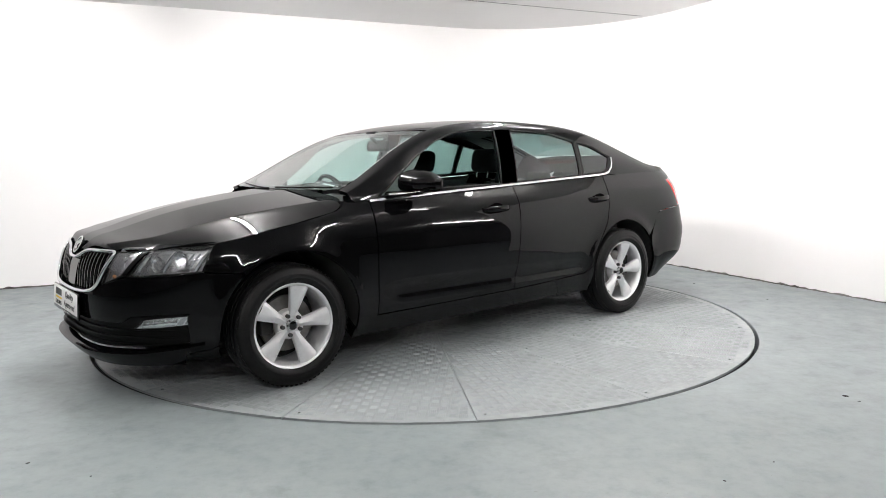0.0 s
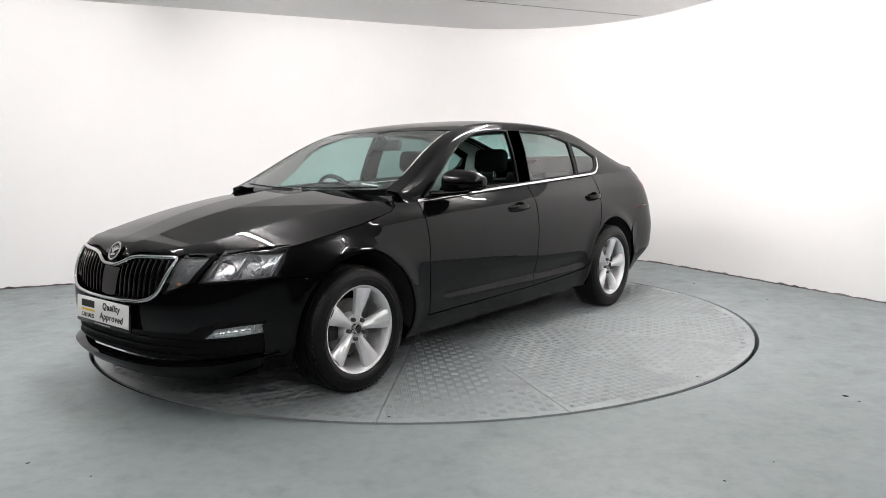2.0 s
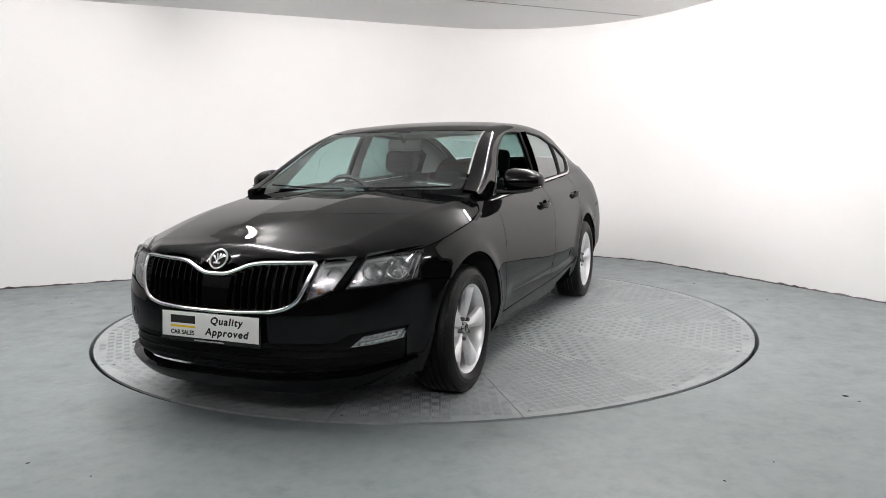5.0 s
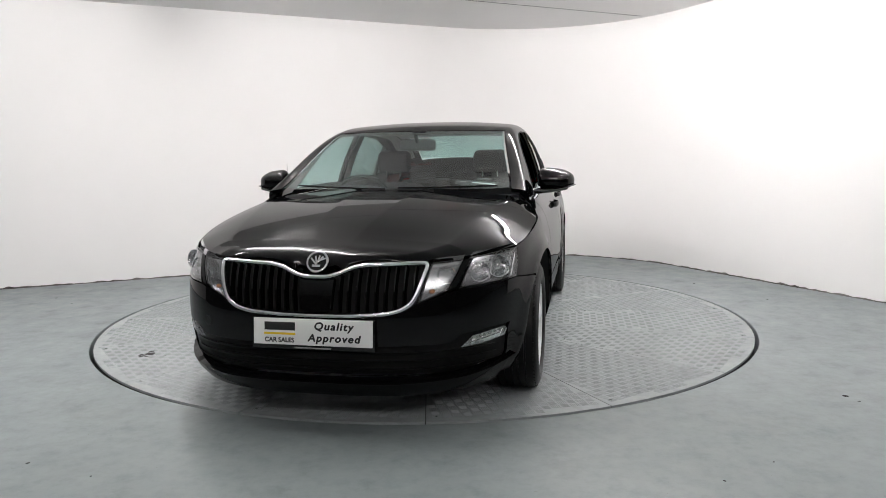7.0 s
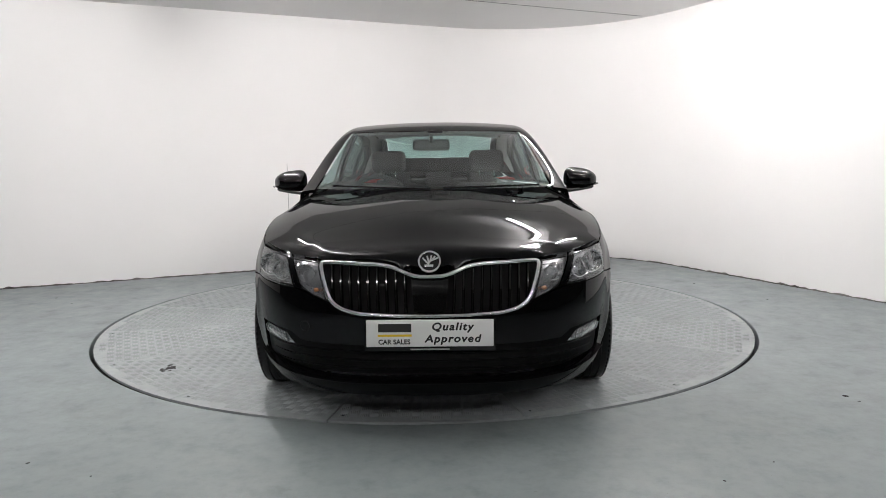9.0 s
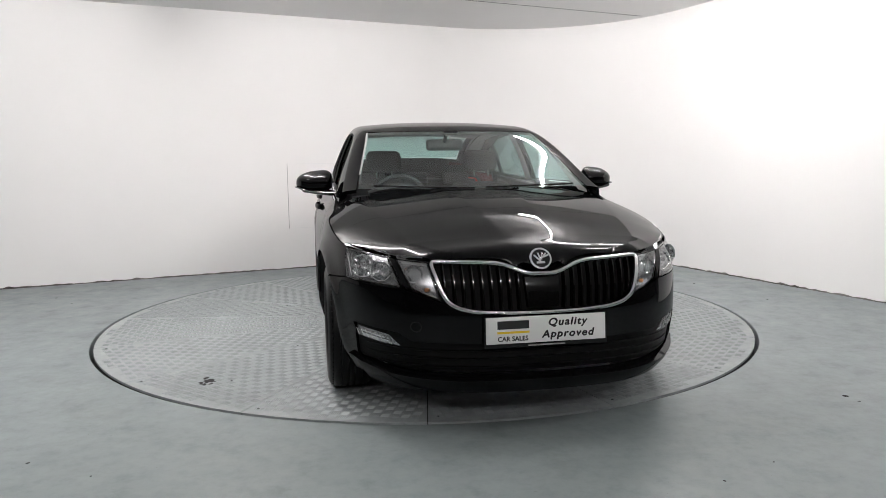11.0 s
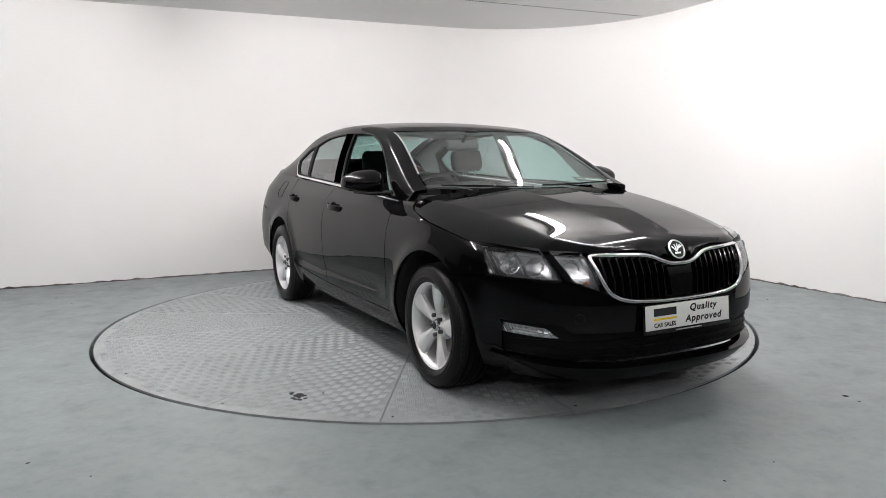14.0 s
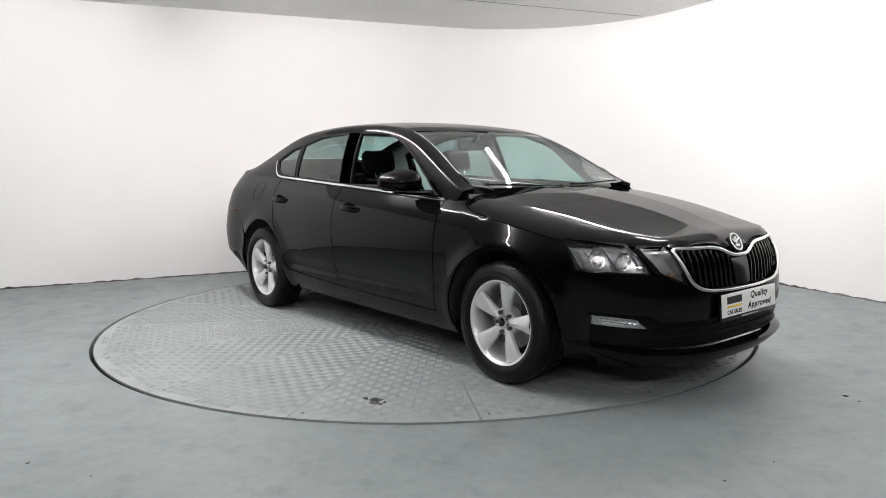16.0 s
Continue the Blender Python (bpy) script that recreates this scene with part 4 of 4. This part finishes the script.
    half = [(1.035, 0.0), (1.025, 0.3), (0.99, 0.55)] + strip(wx, 0.985) + [(0.262, RAIL_Y(0.27) * 0.88), (0.272, 0.4), (0.283, 0.2)]
    ws = skin("windscreen", half + [(0.285, 0.0)] + [(x, -y) for x, y in reversed(half[1:])], both, GLASS, root, 0.06, 0, "green-tinted windscreen")
    ws.visible_shadow = False
    band = [(0.262, 0.54), (0.272, 0.4), (0.285, 0.0), (0.272, -0.4), (0.262, -0.54), (0.30, -0.54), (0.312, -0.4), (0.325, 0.0), (0.312, 0.4), (0.30, 0.54)]
    skin("shade_band", band, both, SHUT, ws, 0.06, 0, lift=-0.006)
    half = [(-1.18, 0.0), (-1.175, 0.3)] + strip([-1.19, -1.4, -1.6, -1.8], 0.86) + [(-1.86, 0.3)]
    rs = skin("rear_screen", half + [(-1.88, 0.0)] + [(x, -y) for x, y in reversed(half[1:])], both, GLASS, root, 0.06, 0, "tinted rear screen")
    rs.visible_shadow = False
    for s in (1, -1):
        sidep = strip([-1.16, -1.4, -1.6, -1.84], 0.87) + strip([-1.84, -1.6, -1.4, -1.16], 0.999)
        skin("rear_pillar", [(x, s * y) for x, y in (sidep if s > 0 else sidep[::-1])], both, PAINT, root, 0.05, 0.01)
    half = [(-1.89, 0.0), (-1.85, 0.5)] + strip([-1.85, -2.0, -2.14], 0.999) + [(-2.21, 0.56), (-2.25, 0.42)]
    skin("tailgate_deck", half + [(-2.265, 0.0)] + [(x, -y) for x, y in reversed(half[1:])], both, PAINT, root, 0.05, 0.03)
    # cowl and wipers
    part("cowl", sweep([(0.985 - 0.025 * (k / 10 - 1) ** 4, 0.675 * (k / 10 - 1), 0.963 - 0.035 * (k / 10 - 1) ** 2 - 0.022 * (k / 10 - 1) ** 6) for k in range(21)], [(-0.05, -0.02), (0.04, -0.02), (0.04, 0.0), (-0.05, 0.004)]), PLASTIC, root)
    for y0, y1, xo in ((0.60, 0.05, 0.0), (-0.02, -0.58, 0.0)):
        pts = [Vector(both(1.028 - 0.05 * (y0 + (y1 - y0) * k / 8) ** 2 / 0.2 - 0.012 * k / 8, y0 + (y1 - y0) * k / 8)) + Vector((0.006, 0, 0.0)) for k in range(9)]
        part("wiper_blade", sweep(pts, [(-0.003, -0.003), (0.003, -0.003), (0.0015, 0.003), (-0.0015, 0.003)]), PLASTIC, root)
    build_interior(root)


def build_mirror(root, sg):
    bm = bmesh.new()
    bmesh.ops.create_icosphere(bm, subdivisions=4, radius=1)
    for v in bm.verts:
        x, y, z = v.co
        sx = math.copysign(abs(x) ** 0.8, x) * (0.062 if x < 0 else 0.098)
        sy = math.copysign(abs(y) ** 0.72, y) * 0.108
        sz = math.copysign(abs(z) ** 0.62, z) * (0.076 if z > 0 else 0.046)
        if x < -0.5:
            sx = -0.062 * 0.6
        if z > 0:
            sz *= (1 - 0.30 * y) * (1 - 0.30 * max(x, 0))
        v.co = (sx - 0.045 * y, sg * sy, sz)
    shell = part("mirror", bm, PAINT, root, "door mirror in a black shell", at=Matrix.Translation((0.548, sg * 0.902, 1.012)))
    part("mirror_base", sweep([(0.66, sg * 0.755, 0.957), (0.645, sg * 0.80, 0.957), (0.60, sg * 0.87, 0.963), (0.56, sg * 0.95, 0.975)], oval(0.06, 0.018, 12)), GLOSSBLACK, root)
    part("indicator_strip", sweep([(0.03 + 0.01, sg * 0.03, -0.028), (0.045, sg * 0.07, -0.027), (0.02, sg * 0.092, -0.024), (-0.01, sg * 0.100, -0.02)], oval(0.02, 0.005, 8)), GLOSSBLACK, shell)
    part("mirror_glass", box(-0.048, sg * 0.0, 0.004, 0.004, 0.15, 0.095, 0.002), CHROME, shell)


def build_interior(root):
    part("cabin_floor", box(-0.4, 0, 0.42, 2.5, 1.36, 0.06), DASH, root)
    part("boot_lining", box(-1.42, 0, 0.68, 0.03, 1.46, 0.54), DASH, root)
    part("parcel_shelf", box(-1.62, 0, 0.96, 0.62, 1.1, 0.03, 0.01), DASH, root)
    path = [(0.70, 0.68 * (k / 10 - 1), 0.90) for k in range(21)]
    part("dashboard", sweep(path, [(-0.20, -0.18), (0.24, -0.10), (0.27, 0.02), (0.12, 0.045), (-0.10, 0.03), (-0.19, -0.02)]), DASH, root)
    part("instrument_hood", sweep([(0.50 + 0.02 * 0, -0.36 + 0.21 * (k / 8 - 1), 0.945 + 0.035 * (1 - (k / 8 - 1) ** 2)) for k in range(17)], oval(0.07, 0.014, 8)), DASH, root)
    ringp = [(0.0, 0.185 * math.cos(2 * math.pi * k / 36), 0.185 * math.sin(2 * math.pi * k / 36)) for k in range(36)]
    m = Matrix.Translation((0.36, -0.365, 0.875)) @ pose(0, 0, 0, 0, 24, 0)
    wheel = part("steering_wheel", sweep(ringp, oval(0.014, 0.017, 10), True, (1, 0, 0)), GLOSSBLACK, root, at=m)
    bm = box(0, 0, -0.01, 0.04, 0.15, 0.11, 0.02)
    box(0.005, 0, 0.0, 0.02, 0.34, 0.035, 0.008, bm)
    box(0.005, 0, -0.1, 0.02, 0.05, 0.16, 0.008, bm)
    part("wheel_hub", bm, DASH, wheel)
    for y in (0.37, -0.37):
        seat = part("front_seat", box(0, 0, 0, 0.50, 0.50, 0.16, 0.05, seg=3), FABRIC, root, "dark fabric front seat", at=pose(0.02, y, 0.55))
        part("backrest", box(-0.33, 0, 0.255, 0.14, 0.48, 0.50, 0.06, m=pose(0, 0, 0, 0, -12, 0), seg=3), FABRIC, seat)
        part("headrest", box(-0.34, 0, 0.655, 0.10, 0.26, 0.165, 0.045, m=pose(0, 0, 0, 0, -10, 0), seg=3), FABRIC, seat)
        for e in (-0.055, 0.055):
            part("headrest_post", sweep([(-0.405, e, 0.47), (-0.44, e, 0.63)], oval(0.006, 0.006, 8), up=(1, 0, 0)), CHROME, seat)
    bench = part("rear_seat", box(0, 0, 0, 0.50, 1.24, 0.16, 0.05, seg=3), FABRIC, root, "dark fabric rear bench", at=pose(-0.86, 0, 0.56))
    part("backrest", box(-0.33, 0, 0.22, 0.14, 1.24, 0.46, 0.05, m=pose(0, 0, 0, 0, -16, 0), seg=3), FABRIC, bench)
    for y in (0.37, -0.37, 0):
        part("headrest", box(-0.36, y, 0.52, 0.08, 0.24, 0.13, 0.035, m=pose(0, 0, 0, 0, -14, 0), seg=3), FABRIC, bench)
    C = cabin(1)
    both = lambda x, w: (x, w, C(x, top_v(w, x))[2])
    half = [(0.24, 0.0)] + [(x, RAIL_Y(x) * 0.86) for x in (0.2, -0.3, -0.8, -1.14)]
    skin("headliner", half + [(-1.15, 0)] + [(x, -y) for x, y in reversed(half[1:])], lambda x, w: tuple(Vector(both(x, w)) - Vector((0, 0, 0.03))), TRIMGREY, root, 0.08, 0)
    for sg in (1, -1):
        Cs = cabin(sg)
        inn = lambda x, v, Cs=Cs, sg=sg: tuple(Vector(Cs(x, v)) - Vector((0, sg * 0.035, 0.0)))
        for poly in ([(0.80, 0.1), (0.62, 0.1), (0.30, 0.97), (-0.2, 0.97), (-0.2, 1.25), (0.30, 1.25), (0.78, 1.25)], [(-0.22, 0.05), (-0.35, 0.05), (-0.39, 1.1), (-0.27, 1.1)], [(-0.3, 0.99), (-1.05, 0.97), (-1.42, 0.75), (-1.45, 0.0), (-1.75, 0.0), (-1.75, 1.25), (-0.3, 1.25)]):
            skin("pillar_lining", poly, inn, TRIMGREY, root, 0.08, 0)
        skin("door_lining", [(0.72, 0.5), (-1.1, 0.5), (-1.15, 0.98), (0.70, 0.93)], lambda x, z, sg=sg: (x, sg * (side_y(x, min(z, 0.9)) - 0.10), z), DASH, root, 0.1, 0)
    mir = part("interior_mirror", box(0, 0, 0, 0.03, 0.25, 0.075, 0.022, seg=3), MIRRORGREY, root, at=pose(0.21, -0.03, 1.245, 0, -8, 0))
    part("mirror_stem", sweep([(0.015, 0, 0.02), (0.07, 0, 0.055)], oval(0.012, 0.012, 8)), DASH, mir)
    part("sensor_cover", box(0.25, 0, 1.325, 0.09, 0.10, 0.03, 0.01), DASH, root)
    # sticker on the foot of the windscreen
    patch = [(0.955, 0.36), (0.955, 0.60), (0.90, 0.60), (0.90, 0.36)]
    st = skin("sticker", patch, both, DASH, root, 0.06, 0, "dark sticker with a pale line of writing", lift=-0.004)
    skin("writing_bar", [(0.932, 0.455), (0.932, 0.585), (0.920, 0.585), (0.920, 0.455)], both, WHITEINK, st, 0.06, 0, lift=-0.002)
    skin("writing_bar", [(0.932, 0.385), (0.932, 0.42), (0.920, 0.42), (0.920, 0.385)], both, GREYINK, st, 0.06, 0, lift=-0.002)


def build_rear(root):
    b = [(0.0, 0.24), bx(-2.2, 0.235), bx(-1.73, 0.22)] + [bx(x, z) for x, z in [(-HUB_X + ARCH_R * math.cos(radians(a)), HUB_Z + ARCH_R * math.sin(radians(a))) for a in range(192, 143, -6)]] + [bx(-1.705, 0.600), bx(-1.748, 0.705), bx(-1.81, 0.738), bx(-1.95, 0.754), bx(-2.12, 0.766), bx(-2.2, 0.77)]
    skin("rear_bumper", b + [(0.0, 0.70)] + mirrored(b[1:]), back, PAINT, root, 0.05, 0.02)
    g = [(0.0, 0.71), bx(-2.34, 0.775), bx(-2.325, 0.87), bx(-2.305, 0.965), bx(-2.21, 0.99), bx(-2.20, 1.045), bx(-2.2, 1.06), (0.0, 1.068)]
    skin("tailgate", g + mirrored(g[1:-1]), back, PAINT, root, 0.05, 0.02)
    for sg in (1, -1):
        t = [bx(-2.107, 0.80), bx(-2.12, 0.778), bx(-2.335, 0.78), bx(-2.31, 0.96), bx(-2.16, 0.982), bx(-2.042, 0.972), bx(-2.046, 0.95)]
        skin("tail_light", t if sg > 0 else mirrored(t), back, REDLENS, root, 0.03, 0.02, "red tail light lens")


    for sg in (1, -1):
        t = [bx(-2.24, 0.335), bx(-2.33, 0.335), bx(-2.33, 0.375), bx(-2.24, 0.37)]
        skin("reflector", t if sg > 0 else mirrored(t), back, REDLENS, root, 0.03, 0.004, "small red reflector", lift=0.003)
    # fuel flap
    ring = [(-1.525 + 0.075 * math.copysign(abs(math.cos(w)) ** 0.5, math.cos(w)) - 0.12 * (0.06 * math.sin(w)), 0.915 + 0.062 * math.copysign(abs(math.sin(w)) ** 0.6, math.sin(w))) for w in [2 * math.pi * k / 32 for k in range(32)]]
    part("fuel_flap", sweep([(x, -side_y(x, z) - 0.0008, z) for x, z in ring], oval(0.0022, 0.0014, 6), True, (0, 1, 0)), SHUT, root)


def build_wheel(root, hx, sg):
    R, W = 0.316, 0.103
    m = Matrix.Translation((hx, sg * 0.770, 0.316)) @ pose(0, 0, 0, 0, 0, 0 if sg > 0 else 180)
    barrel = lathe([(1.055 * r, a) for r, a in [(0.196, -0.09), (0.198, -0.02), (0.192, 0.03), (0.196, 0.075), (0.209, 0.082), (0.213, 0.09), (0.209, 0.094), (0.203, 0.092), (0.196, 0.084), (0.187, 0.06), (0.184, 0.02), (0.188, -0.09)]], 72)
    wheel = part("wheel", barrel, ALLOY, root, "silver five-spoke alloy wheel", at=m)
    prof = [(0.216, 0.088), (0.226, 0.100), (0.242, 0.1065), (0.249, 0.1085), (0.252, 0.1068), (0.262, 0.108), (0.269, 0.1082), (0.272, 0.1062), (0.285, 0.104), (0.300, 0.096), (0.309, 0.084)]
    tr = [(0.3135, 0.074), (0.3155, 0.052), (0.309, 0.0505), (0.309, 0.0455), (0.316, 0.044), (0.316, 0.018), (0.309, 0.0165), (0.309, 0.0125), (0.316, 0.011)]
    full = prof + tr + [(r, -y) for r, y in reversed(tr)] + [(r, -y) for r, y in reversed(prof)]
    part("tyre", lathe(full, 96), RUBBER, wheel)
    # small cross cuts on the shoulder
    bm = bmesh.new()
    for k in range(72):
        w = 2 * math.pi * k / 72
        for s in (1, -1):
            mm = Matrix.Rotation(w, 4, "Y") @ Matrix.Translation((0.3022, s * 0.0815, 0)) @ Matrix.Rotation(-s * 0.75, 4, "Z")
            box(0, 0, 0, 0.006, 0.026, 0.015, 0, bm, mm)
    part("tread_block", bm, RUBBER, wheel, smooth=False)["kind"] = "stuff"
    # five broad twisted spokes
    for k in range(5):
        a = radians(102 + 72 * k)
        bm = bmesh.new()
        rows = []
        for j in range(9):
            t = j / 8
            r = 0.040 + (0.206 - 0.040) * t
            wl, wr = 0.018 + 0.036 * t ** 1.2, 0.018 + 0.036 * t ** 1.2
            y = 0.060 + 0.026 * math.sin(t * math.pi * 0.5)
            row = []
            for u, dy in ((-wl, -0.03), (-wl, -0.009), (-wl * 0.86, -0.003), (wr * 0.1, 0.006), (wr * 0.86, -0.004), (wr, -0.010), (wr, -0.03)):
                x, z = r, u
                row.append(bm.verts.new((x * math.cos(a) - z * math.sin(a), y + dy, x * math.sin(a) + z * math.cos(a))))
            rows.append(row)
        for p, q in zip(rows, rows[1:]):
            for i in range(6):
                bm.faces.new((p[i], p[i + 1], q[i + 1], q[i]))
        part("spoke", bm, ALLOY, wheel)
        a2 = a + radians(36)
        part("wheel_bolt", lathe([(0, 0.074), (0.009, 0.074), (0.0105, 0.071), (0.0105, 0.045)], 12), BOLT, wheel, at=Matrix.Translation((0.052 * math.cos(a2), 0, 0.052 * math.sin(a2))))
    part("hub", lathe([(0, 0.055), (0.05, 0.056), (0.072, 0.05), (0.078, 0.035), (0.078, 0.0)], 40), ALLOY, wheel)
    part("centre_cap", lathe([(0, 0.074), (0.020, 0.074), (0.026, 0.071), (0.029, 0.055)], 32), GLOSSBLACK, wheel)
    part("cap_ring", lathe([(0.021, 0.0745), (0.024, 0.0752), (0.027, 0.072), (0.030, 0.06)], 32), CHROME, wheel)
    part("brake_disc", lathe([(0.06, 0.0), (0.145, 0.0), (0.145, -0.022), (0.06, -0.022)], 48), STEEL, wheel)
    part("brake_caliper", box(0.115 if hx * sg > 0 else -0.115, -0.01, 0.03, 0.07, 0.07, 0.15, 0.015), UNDER, wheel)
    part("wheel_back", lathe([(0.0, -0.06), (0.186, -0.06)], 32), UNDER, wheel)


car = build_car()


def motions():
    times = [0.5 * k for k in range(33)]
    walk(turntable, [(t, pose(0, 0, 0, 0, 0, turn(t))) for t in times])
    walk(car, [(t, pose(0, 0, 0, 0, 0, turn(t)) @ pose(CAR_X, CAR_Y, 0.0027)) for t in times])


motions()
